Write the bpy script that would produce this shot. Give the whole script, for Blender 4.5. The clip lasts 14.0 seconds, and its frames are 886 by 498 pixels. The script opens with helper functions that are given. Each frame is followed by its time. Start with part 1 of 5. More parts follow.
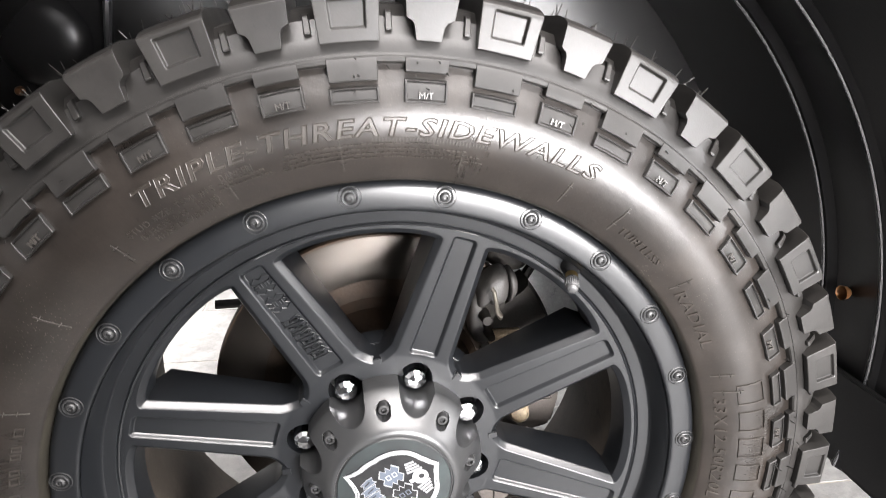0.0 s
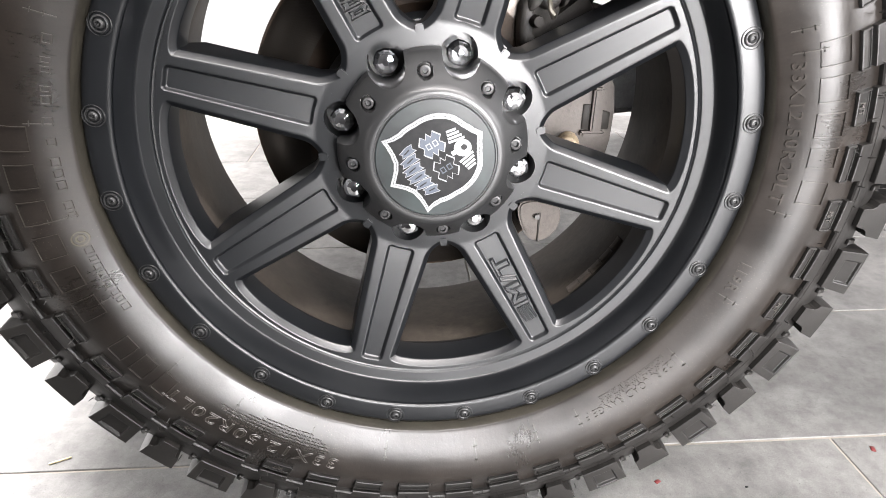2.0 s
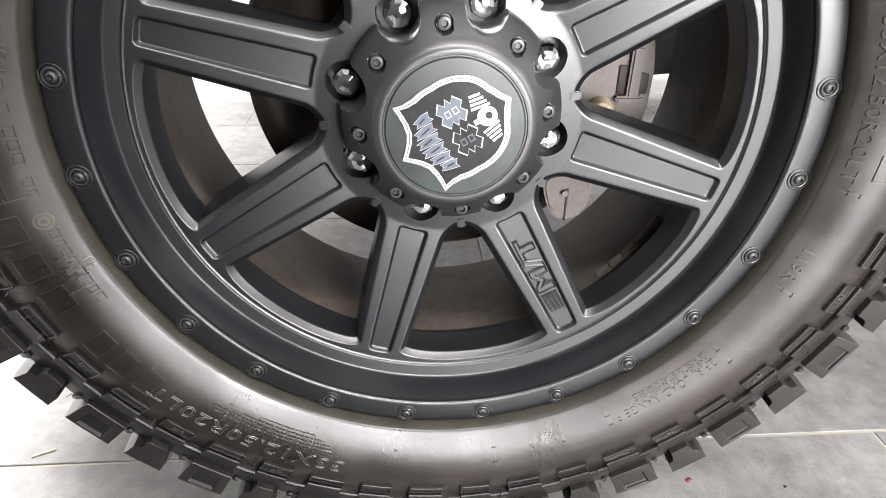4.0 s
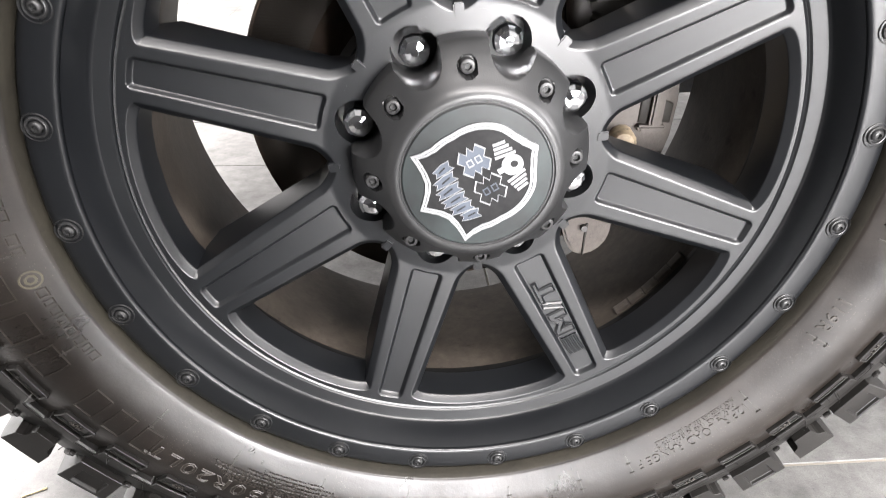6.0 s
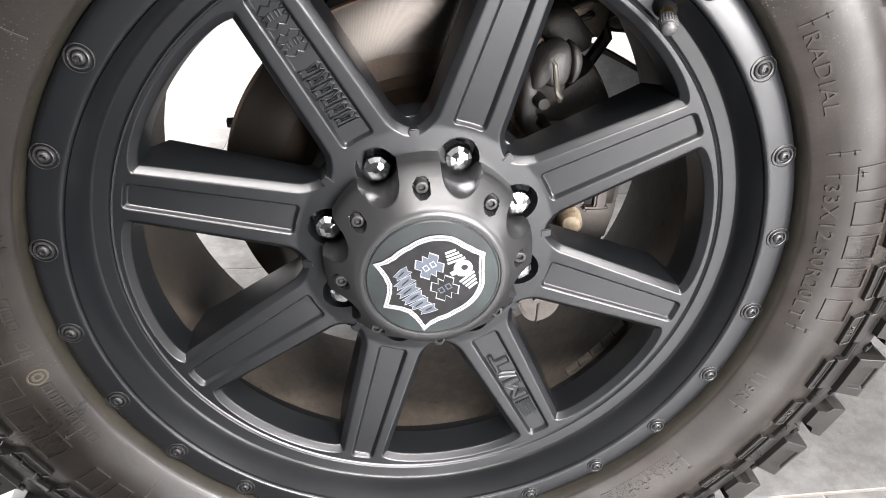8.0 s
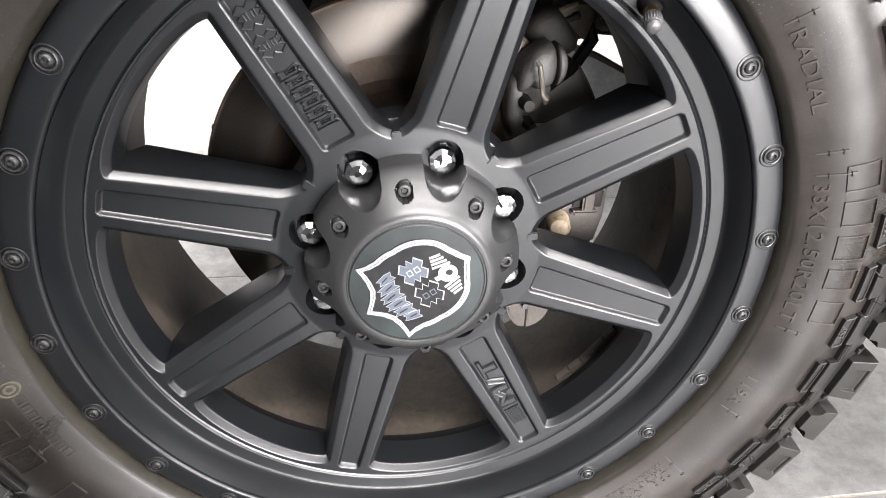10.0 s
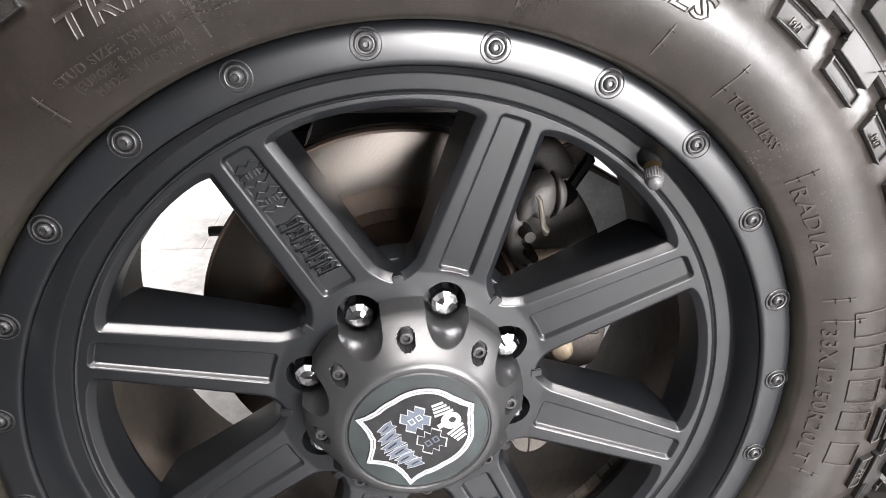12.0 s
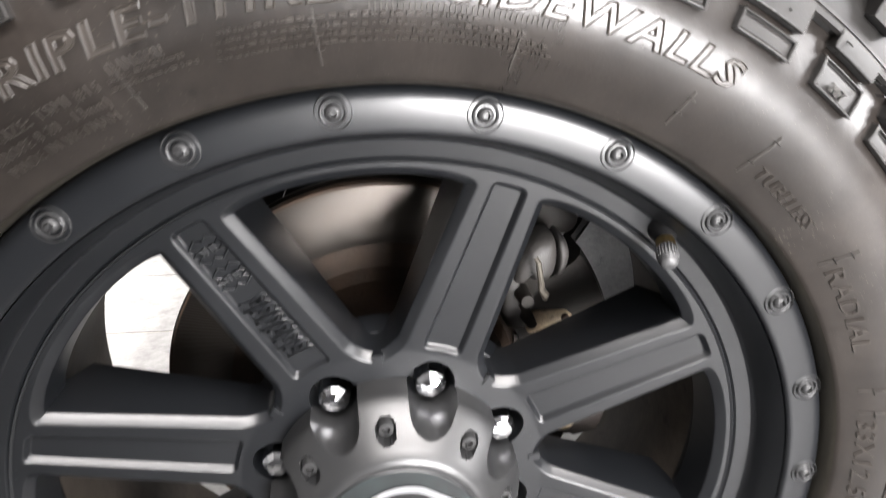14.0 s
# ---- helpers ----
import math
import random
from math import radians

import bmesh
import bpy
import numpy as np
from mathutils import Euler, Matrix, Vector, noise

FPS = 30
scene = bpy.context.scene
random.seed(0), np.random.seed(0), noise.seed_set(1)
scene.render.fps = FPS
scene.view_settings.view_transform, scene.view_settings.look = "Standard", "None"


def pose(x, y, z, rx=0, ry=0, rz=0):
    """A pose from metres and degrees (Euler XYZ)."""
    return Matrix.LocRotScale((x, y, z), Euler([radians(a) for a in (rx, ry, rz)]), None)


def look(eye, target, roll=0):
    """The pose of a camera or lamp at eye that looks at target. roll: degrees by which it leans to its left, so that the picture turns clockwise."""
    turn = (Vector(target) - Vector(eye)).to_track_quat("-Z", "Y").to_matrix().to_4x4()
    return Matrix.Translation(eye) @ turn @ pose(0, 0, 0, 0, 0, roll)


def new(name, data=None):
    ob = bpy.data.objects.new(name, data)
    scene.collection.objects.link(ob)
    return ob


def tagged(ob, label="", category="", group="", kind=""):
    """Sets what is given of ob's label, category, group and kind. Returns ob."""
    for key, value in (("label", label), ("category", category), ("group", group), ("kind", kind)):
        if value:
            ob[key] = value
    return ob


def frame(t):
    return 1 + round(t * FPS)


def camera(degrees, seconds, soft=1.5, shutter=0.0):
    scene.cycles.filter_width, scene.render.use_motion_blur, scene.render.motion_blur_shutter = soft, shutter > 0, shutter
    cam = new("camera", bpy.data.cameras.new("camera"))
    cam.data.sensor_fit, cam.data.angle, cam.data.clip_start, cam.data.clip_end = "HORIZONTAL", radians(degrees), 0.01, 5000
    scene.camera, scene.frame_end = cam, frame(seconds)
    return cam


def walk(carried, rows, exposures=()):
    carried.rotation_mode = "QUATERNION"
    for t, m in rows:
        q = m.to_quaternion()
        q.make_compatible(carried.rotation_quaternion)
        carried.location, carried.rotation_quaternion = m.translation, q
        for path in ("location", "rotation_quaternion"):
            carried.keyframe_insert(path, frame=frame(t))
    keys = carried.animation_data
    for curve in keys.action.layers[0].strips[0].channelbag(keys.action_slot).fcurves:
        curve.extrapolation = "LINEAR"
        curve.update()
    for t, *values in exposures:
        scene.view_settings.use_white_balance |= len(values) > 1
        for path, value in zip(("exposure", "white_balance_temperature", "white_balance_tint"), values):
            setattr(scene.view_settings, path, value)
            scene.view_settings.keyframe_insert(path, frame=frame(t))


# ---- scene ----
# The camera: seconds, x, y, z, pitch, yaw, lean.
cam = camera(71.5, 14.0, soft=0.5, shutter=0.25)
ROWS = [
    (0.0, -0.0284, -0.4390, 0.7809, -19.48, -8.71, 0.90),
    (0.5, -0.0012, -0.4563, 0.7233, -19.77, -6.49, 1.01),
    (1.0, -0.0094, -0.4930, 0.6577, -19.86, -5.26, 0.94),
    (1.5, -0.0187, -0.5090, 0.5790, -22.51, -4.84, 0.82),
    (2.0, -0.0318, -0.4915, 0.5554, -25.62, -4.48, 0.73),
    (2.5, -0.0370, -0.4739, 0.5533, -27.17, -4.38, 0.78),
    (3.0, -0.0363, -0.4667, 0.5513, -27.86, -4.20, 0.84),
    (5.5, -0.0537, -0.3586, 0.5248, -30.54, -4.66, 1.09),
    (6.0, -0.0580, -0.3678, 0.5687, -30.74, -5.51, 1.48),
    (6.5, -0.0528, -0.3794, 0.6332, -30.28, -5.44, 1.30),
    (7.0, -0.0461, -0.3857, 0.6686, -30.33, -6.02, 1.47),
    (9.5, -0.0366, -0.3823, 0.6340, -29.99, -7.52, 1.43),
    (10.0, -0.0331, -0.3785, 0.6501, -29.62, -7.66, 1.42),
    (10.5, -0.0395, -0.3679, 0.6756, -28.22, -7.82, 1.43),
    (11.0, -0.0356, -0.3520, 0.6989, -25.75, -7.92, 1.42),
    (11.5, -0.0333, -0.3424, 0.7055, -24.28, -8.04, 1.31),
    (12.0, -0.0363, -0.3433, 0.7000, -23.94, -8.23, 1.29),
    (12.5, -0.0461, -0.3620, 0.6627, -23.79, -8.51, 1.41),
    (13.0, -0.0472, -0.3749, 0.6223, -23.75, -8.46, 1.34),
    (13.5, -0.0420, -0.3732, 0.6496, -23.40, -8.35, 1.33),
    (14.0, -0.0189, -0.2843, 0.7186, -22.88, -8.07, 1.47),
]
walk(cam, [(t, pose(x, y, z, 0, 0, yaw) @ pose(0, 0, 0, 90 + pitch) @ pose(0, 0, 0, 0, 0, lean)) for t, x, y, z, pitch, yaw, lean in ROWS],
     [(0.0, 0.90, 6650, 13), (1.0, 0.92, 6650, 13), (1.5, 0.68, 6650, 13), (2.0, 0.53, 6650, 13), (3.0, 0.46, 6650, 13), (5.5, 0.52, 6650, 13), (7.0, 0.60, 6650, 13),
      (9.5, 0.70, 6650, 13), (10.5, 0.68, 6650, 13), (11.5, 0.56, 6650, 13), (12.0, 0.64, 6650, 13), (13.0, 0.82, 6650, 13), (13.5, 0.79, 6650, 13), (14.0, 0.64, 6650, 13)])

# ---- light ----
ROOM_X0, ROOM_X1, ROOM_Y0, ROOM_Y1, ROOM_Z = -3.2, 3.6, -1.75, 3.3, 3.2
DOOR_Y0, DOOR_Y1, DOOR_Z = -0.45, 2.9, 2.3            # doorway in the west wall
GATE_X0, GATE_X1, GATE_Z0, GATE_Z1 = 0.14, 1.14, 0.20, 1.12   # assumed low window in the south wall, out of view
SIDE_Y0, SIDE_Y1, SIDE_Z0, SIDE_Z1 = -1.65, -0.4, 0.9, 2.35   # assumed high window in the east wall, out of view
world = bpy.data.worlds.new("world")
scene.world = world
world.use_nodes = True
sky = world.node_tree.nodes.new("ShaderNodeTexSky")
sky.sky_type, sky.sun_disc, sky.sun_elevation, sky.sun_rotation = "NISHITA", False, radians(33), radians(90)
world.node_tree.links.new(sky.outputs[0], world.node_tree.nodes["Background"].inputs[0])
world.node_tree.nodes["Background"].inputs[1].default_value = 0.12


def area(name, place, target, width, height, watts, colour=(1, 1, 1)):
    lamp = bpy.data.lights.new(name, "AREA")
    lamp.shape, lamp.size, lamp.size_y, lamp.energy, lamp.color = "RECTANGLE", width, height, watts, colour
    ob = new(name, lamp)
    ob.matrix_world = look(place, target)
    return ob


# Daylight from the unseen doorway and two assumed windows; the three overhead fills are added.
area("doorway_daylight", (ROOM_X0 + 0.02, (DOOR_Y0 + DOOR_Y1) / 2, 1.15), (0, (DOOR_Y0 + DOOR_Y1) / 2, 1.15), DOOR_Y1 - DOOR_Y0, 2.2, 230, (1.0, 0.995, 0.99))
area("assumed_window_light", ((GATE_X0 + GATE_X1) / 2, ROOM_Y0 + 0.02, (GATE_Z0 + GATE_Z1) / 2), ((GATE_X0 + GATE_X1) / 2, 0, (GATE_Z0 + GATE_Z1) / 2), GATE_X1 - GATE_X0, GATE_Z1 - GATE_Z0, 168,
     (0.98, 0.99, 1.0))
area("assumed_side_light", (ROOM_X1 - 0.02, (SIDE_Y0 + SIDE_Y1) / 2, (SIDE_Z0 + SIDE_Z1) / 2), (0, (SIDE_Y0 + SIDE_Y1) / 2, (SIDE_Z0 + SIDE_Z1) / 2), SIDE_Y1 - SIDE_Y0, SIDE_Z1 - SIDE_Z0, 120,
     (0.98, 0.99, 1.0))
# No lamp is known overhead: fills for the rear floor and upward edges.
area("overhead_fill_rear", (-1.7, 1.5, ROOM_Z - 0.06), (-1.7, 1.5, 0), 2.2, 0.30, 760, (1.0, 0.985, 0.975))
area("overhead_fill_far", (0.8, -1.50, ROOM_Z - 0.06), (0.8, -1.50, 0), 3.4, 0.42, 290, (1.0, 0.985, 0.975))
area("overhead_fill_back", (1.6, 2.55, ROOM_Z - 0.06), (1.6, 2.55, 0), 2.6, 0.30, 420, (1.0, 0.985, 0.975))

# ---- materials ----
def material(name, colour, rough=0.5, metal=0.0, spec=0.5, second=None, scale=20.0, amount=0.5, fine=0.0, fine_scale=400.0,
             rough_var=0.0, coat=0.0, random_tint=0.0, detail=6.0):
    """A surface with large-scale variation towards a second colour, varied gloss and fine relief."""
    mat = bpy.data.materials.new(name)
    mat.use_nodes = True
    nt = mat.node_tree
    n, link = nt.nodes, nt.links.new
    bsdf = n["Principled BSDF"]
    bsdf.inputs["Metallic"].default_value = metal
    bsdf.inputs["Specular IOR Level"].default_value = spec
    bsdf.inputs["Coat Weight"].default_value = coat
    bsdf.inputs["Coat Roughness"].default_value = 0.15
    coords = n.new("ShaderNodeTexCoord")
    big = n.new("ShaderNodeTexNoise")
    big.inputs["Scale"].default_value, big.inputs["Detail"].default_value, big.inputs["Roughness"].default_value = scale, detail, 0.62
    link(coords.outputs["Object"], big.inputs["Vector"])
    ramp = n.new("ShaderNodeValToRGB")
    ramp.color_ramp.elements[0].position, ramp.color_ramp.elements[1].position = 0.5 - 0.25 * amount - 0.1, 0.5 + 0.35 - 0.1 * amount
    ramp.color_ramp.elements[0].color = (*colour, 1)
    ramp.color_ramp.elements[1].color = (*(second or colour), 1)
    link(big.outputs["Fac"], ramp.inputs["Fac"])
    tone = ramp.outputs["Color"]
    if random_tint:
        info = n.new("ShaderNodeObjectInfo")
        span = n.new("ShaderNodeMapRange")
        span.inputs["To Min"].default_value, span.inputs["To Max"].default_value = 1 - random_tint, 1 + random_tint
        link(info.outputs["Random"], span.inputs["Value"])
        hsv = n.new("ShaderNodeHueSaturation")
        link(span.outputs["Result"], hsv.inputs["Value"])
        link(tone, hsv.inputs["Color"])
        tone = hsv.outputs["Color"]
    link(tone, bsdf.inputs["Base Color"])
    small = n.new("ShaderNodeTexNoise")
    small.inputs["Scale"].default_value, small.inputs["Detail"].default_value = fine_scale, 4.0
    link(coords.outputs["Object"], small.inputs["Vector"])
    gloss = n.new("ShaderNodeMapRange")
    gloss.inputs["To Min"].default_value, gloss.inputs["To Max"].default_value = max(0.02, rough - rough_var), min(1.0, rough + rough_var)
    link(big.outputs["Fac"], gloss.inputs["Value"])
    link(gloss.outputs["Result"], bsdf.inputs["Roughness"])
    if fine:
        bump = n.new("ShaderNodeBump")
        bump.inputs["Strength"].default_value, bump.inputs["Distance"].default_value = fine, 0.001
        link(small.outputs["Fac"], bump.inputs["Height"])
        link(bump.outputs["Normal"], bsdf.inputs["Normal"])
    return mat


SATIN = material("satin_black_paint", (0.0029, 0.0033, 0.0040), 0.33, 0, 0.48, (0.0050, 0.0056, 0.0065), 9, 0.5, 0.015, 900, 0.06)
THROAT = material("matt_black_throat", (0.0018, 0.0018, 0.0019), 0.55, 0, 0.12, (0.0036, 0.0034, 0.0032), 12, 0.6, 0.03, 600, 0.08)
CAP_BLACK = material("cap_satin_black", (0.0085, 0.0088, 0.0093), 0.38, 0, 0.55, (0.013, 0.013, 0.013), 25, 0.5, 0.08, 900, 0.05)
DISC_BLACK = material("cap_plate_black", (0.008, 0.008, 0.0085), 0.34, 0, 0.38, (0.016, 0.022, 0.022), 40, 0.5, 0.0, 900, 0.05)
RUBBER = material("tyre_rubber", (0.0062, 0.0050, 0.0042), 0.33, 0, 0.42, (0.0200, 0.0160, 0.0134), 16, 0.7, 0.05, 700, 0.12, detail=10.0)
TREAD = material("tread_rubber", (0.0062, 0.0057, 0.0053), 0.43, 0, 0.32, (0.018, 0.0166, 0.0153), 22, 0.7, 0.06, 700, 0.14, random_tint=0.10)
RAISED = material("raised_rubber", (0.022, 0.0196, 0.0176), 0.36, 0, 0.42, (0.044, 0.0395, 0.0355), 25, 0.7, 0.04, 700, 0.08)
MOULDED = material("moulded_rubber", (0.0100, 0.0085, 0.0073), 0.36, 0, 0.42, (0.0270, 0.0225, 0.0190), 16, 0.7, 0.03, 700, 0.12)
BEAD = material("dusty_bead", (0.014, 0.0122, 0.0088), 0.55, 0, 0.3, (0.030, 0.0265, 0.0195), 22, 0.8, 0.1, 500)
STAMP = material("tan_stamp", (0.075, 0.066, 0.047), 0.6, 0, 0.3, (0.050, 0.044, 0.032), 60, 0.8, 0.1, 500)
CHROME = material("chrome", (0.82, 0.83, 0.85), 0.07, 1.0, 0.5, (0.75, 0.76, 0.78), 60, 0.5, 0.0)
BOLT = material("bolt_black_steel", (0.007, 0.007, 0.0075), 0.34, 0.0, 0.28, (0.03, 0.03, 0.03), 300, 0.6, 0.1, 900, 0.08)
SILVER = material("emblem_silver", (0.15, 0.152, 0.156), 0.35, 0.2, 0.4, (0.21, 0.213, 0.218), 90, 0.5, 0.0)
BLUE = material("emblem_blue_grey", (0.036, 0.043, 0.055), 0.42, 0.0, 0.25, (0.052, 0.060, 0.075), 90, 0.5, 0.0)
EMBLEM = material("emblem_black", (0.006, 0.006, 0.0065), 0.3, 0, 0.12, (0.018, 0.018, 0.018), 90, 0.5, 0.0)
BARREL = material("dusty_barrel", (0.018, 0.0149, 0.0126), 0.6, 0.0, 0.15, (0.080, 0.0667, 0.0545), 9, 0.8, 0.15, 300, 0.12)
STEEL = material("brake_steel", (0.24, 0.23, 0.22), 0.31, 0.85, 0.5, (0.17, 0.125, 0.095), 6, 0.6, 0.0, 600, 0.0)
# Brushed round and round: highlights fan out from the axle.
STEEL.node_tree.nodes["Principled BSDF"].inputs["Anisotropic"].default_value = 0.70
brush = STEEL.node_tree.nodes.new("ShaderNodeTangent")
brush.direction_type, brush.axis = "RADIAL", "Y"
STEEL.node_tree.links.new(brush.outputs[0], STEEL.node_tree.nodes["Principled BSDF"].inputs["Tangent"])
# Fine turned rings, browner here and there
turned = STEEL.node_tree.nodes.new("ShaderNodeTexWave")
turned.wave_type, turned.rings_direction = "RINGS", "Y"
turned.inputs["Scale"].default_value, turned.inputs["Distortion"].default_value, turned.inputs["Detail"].default_value, turned.inputs["Detail Scale"].default_value = 420.0, 1.5, 3.0, 0.5
place = STEEL.node_tree.nodes.new("ShaderNodeTexCoord")
STEEL.node_tree.links.new(place.outputs["Object"], turned.inputs["Vector"])
rings = STEEL.node_tree.nodes.new("ShaderNodeMix")
rings.data_type, rings.blend_type = "RGBA", "MIX"
rings.inputs[6].default_value, rings.inputs[7].default_value = (0.056, 0.053, 0.050, 1), (0.032, 0.024, 0.018, 1)
STEEL.node_tree.links.new(turned.outputs["Fac"], rings.inputs[0])
STEEL.node_tree.links.new(rings.outputs[2], STEEL.node_tree.nodes["Principled BSDF"].inputs["Base Color"])
RUST = material("rusty_iron", (0.010, 0.0065, 0.0048), 0.7, 0.2, 0.4, (0.036, 0.020, 0.010), 45, 0.8, 0.5, 250)
IRON = material("cast_iron", (0.020, 0.0185, 0.0175), 0.60, 0.0, 0.4, (0.050, 0.0455, 0.0420), 30, 0.8, 0.5, 260, 0.1)
GOLD = material("dusty_zinc", (0.55, 0.45, 0.31), 0.55, 0.0, 0.4, (0.20, 0.14, 0.085), 60, 0.8, 0.3, 300)
CLIP = material("clip_metal", (0.075, 0.067, 0.055), 0.4, 0.5, 0.5, (0.07, 0.062, 0.05), 90, 0.7, 0.2, 300)
TAN = material("tan_dusty_iron", (0.16, 0.130, 0.098), 0.65, 0.0, 0.4, (0.085, 0.068, 0.052), 40, 0.8, 0.4, 260, 0.1)
# Near black; in recesses, slots, cleft and hole it stands for their shade.
NEAR_BLACK = material("near_black", (0.006, 0.0055, 0.005), 0.7, 0.0, 0.3, (0.018, 0.015, 0.012), 25, 0.7, 0.4, 260)
PLATE = material("grey_plate", (0.50, 0.51, 0.52), 0.55, 0.0, 0.5, (0.38, 0.385, 0.392), 14, 0.7, 0.2, 300, 0.1)
DUSTY = material("brown_dusty_iron", (0.030, 0.025, 0.022), 0.65, 0.1, 0.5, (0.075, 0.061, 0.051), 30, 0.8, 0.5, 260, 0.1)
CAPGREY = material("valve_cap_grey", (0.030, 0.030, 0.031), 0.42, 0.3, 0.4, (0.06, 0.06, 0.06), 200, 0.6, 0.3, 900)
LINER = material("black_liner_plastic", (0.004, 0.004, 0.0044), 0.33, 0, 0.25, (0.010, 0.0097, 0.0097), 7, 0.7, 0.06, 260, 0.1)
BRASS = material("valve_brass", (0.55, 0.40, 0.18), 0.3, 1.0, 0.5, (0.40, 0.28, 0.12), 200, 0.6, 0.0)
TILE = material("grey_floor_tile", (0.228, 0.224, 0.218), 0.48, 0, 0.40, (0.160, 0.157, 0.152), 9.0, 0.9, 0.10, 260, 0.14, random_tint=0.07, detail=9.0)


def stained(mat, strength, patch_scale, speck_scale):
    """Adds worn patches, dark specks and pale scuffs over a material's colour."""
    nt = mat.node_tree
    n, link = nt.nodes, nt.links.new
    bsdf = n["Principled BSDF"]
    tone = bsdf.inputs["Base Color"].links[0].from_socket
    coords = n.new("ShaderNodeNewGeometry")
    for scale, lo, hi, dark in ((patch_scale, 0.40, 0.68, 1 - strength), (speck_scale, 0.60, 0.72, 1 - 1.3 * strength), (speck_scale * 2.7, 0.35, 0.75, 1 - 0.7 * strength), (patch_scale * 4.3, 0.58, 0.70, 1 + 0.5 * strength)):
        noise = n.new("ShaderNodeTexNoise")
        noise.inputs["Scale"].default_value, noise.inputs["Detail"].default_value, noise.inputs["Roughness"].default_value = scale, 8.0, 0.68
        link(coords.outputs["Position"], noise.inputs["Vector"])
        span = n.new("ShaderNodeMapRange")
        span.inputs["From Min"].default_value, span.inputs["From Max"].default_value, span.inputs["To Min"].default_value, span.inputs["To Max"].default_value = lo, hi, 1.0, dark
        link(noise.outputs["Fac"], span.inputs["Value"])
        scaled = n.new("ShaderNodeVectorMath")
        scaled.operation = "SCALE"
        link(tone, scaled.inputs[0])
        link(span.outputs["Result"], scaled.inputs["Scale"])
        tone = scaled.outputs[0]
    link(tone, bsdf.inputs["Base Color"])


def streaked(mat, across, along, dust):
    """Fine streaks running out from the axle in colour and gloss, and pale dust specks."""
    nt = mat.node_tree
    n, link = nt.nodes, nt.links.new
    bsdf = n["Principled BSDF"]
    tone, gloss = bsdf.inputs["Base Color"].links[0].from_socket, bsdf.inputs["Roughness"].links[0].from_socket
    coords = n.new("ShaderNodeTexCoord")
    axes = n.new("ShaderNodeSeparateXYZ")
    link(coords.outputs["Object"], axes.inputs[0])
    angle = n.new("ShaderNodeMath")
    angle.operation = "ARCTAN2"
    link(axes.outputs["Z"], angle.inputs[0])
    link(axes.outputs["X"], angle.inputs[1])
    radius = n.new("ShaderNodeVectorMath")
    radius.operation = "LENGTH"
    link(coords.outputs["Object"], radius.inputs[0])
    spread = n.new("ShaderNodeCombineXYZ")
    for source, factor, slot in ((angle.outputs[0], across, 0), (radius.outputs["Value"], along, 1)):
        scaled = n.new("ShaderNodeMath")
        scaled.operation = "MULTIPLY"
        link(source, scaled.inputs[0])
        scaled.inputs[1].default_value = factor
        link(scaled.outputs[0], spread.inputs[slot])
    streak = n.new("ShaderNodeTexNoise")
    streak.inputs["Scale"].default_value, streak.inputs["Detail"].default_value, streak.inputs["Roughness"].default_value = 1.0, 5.0, 0.7
    link(spread.outputs[0], streak.inputs["Vector"])
    for kind, lo, hi in (("tone", 0.80, 1.22), ("gloss", 0.92, 1.10)):
        span = n.new("ShaderNodeMapRange")
        span.inputs["From Min"].default_value, span.inputs["From Max"].default_value = 0.3, 0.7
        span.inputs["To Min"].default_value, span.inputs["To Max"].default_value = lo, hi
        link(streak.outputs["Fac"], span.inputs["Value"])
        if kind == "gloss":
            times = n.new("ShaderNodeMath")
            times.operation = "MULTIPLY"
            link(gloss, times.inputs[0])
            link(span.outputs["Result"], times.inputs[1])
            link(times.outputs[0], bsdf.inputs["Roughness"])
        else:
            times = n.new("ShaderNodeVectorMath")
            times.operation = "SCALE"
            link(tone, times.inputs[0])
            link(span.outputs["Result"], times.inputs["Scale"])
            tone = times.outputs[0]
    # shallow waves and scuffs in the surface
    lumps = n.new("ShaderNodeTexNoise")
    lumps.inputs["Scale"].default_value, lumps.inputs["Detail"].default_value, lumps.inputs["Roughness"].default_value = 55.0, 8.0, 0.66
    link(coords.outputs["Object"], lumps.inputs["Vector"])
    relief = n.new("ShaderNodeBump")
    relief.inputs["Strength"].default_value, relief.inputs["Distance"].default_value = 0.20, 0.0015
    link(lumps.outputs["Fac"], relief.inputs["Height"])
    link(bsdf.inputs["Normal"].links[0].from_socket, relief.inputs["Normal"])
    link(relief.outputs["Normal"], bsdf.inputs["Normal"])
    specks = n.new("ShaderNodeTexVoronoi")
    specks.inputs["Scale"].default_value = 430.0
    link(coords.outputs["Object"], specks.inputs["Vector"])
    patch = n.new("ShaderNodeTexNoise")
    patch.inputs["Scale"].default_value, patch.inputs["Detail"].default_value = 14.0, 4.0
    link(coords.outputs["Object"], patch.inputs["Vector"])
    worn = n.new("ShaderNodeMapRange")
    worn.inputs["From Min"].default_value, worn.inputs["From Max"].default_value = 0.3, 0.7
    worn.inputs["To Min"].default_value, worn.inputs["To Max"].default_value = 0.82, 1.20
    link(patch.outputs["Fac"], worn.inputs["Value"])
    scuff = n.new("ShaderNodeMath")
    scuff.operation = "MULTIPLY"
    link(bsdf.inputs["Roughness"].links[0].from_socket, scuff.inputs[0])
    link(worn.outputs["Result"], scuff.inputs[1])
    link(scuff.outputs[0], bsdf.inputs["Roughness"])
    size = n.new("ShaderNodeMapRange")
    size.inputs["From Min"].default_value, size.inputs["From Max"].default_value = 0.40, 0.72
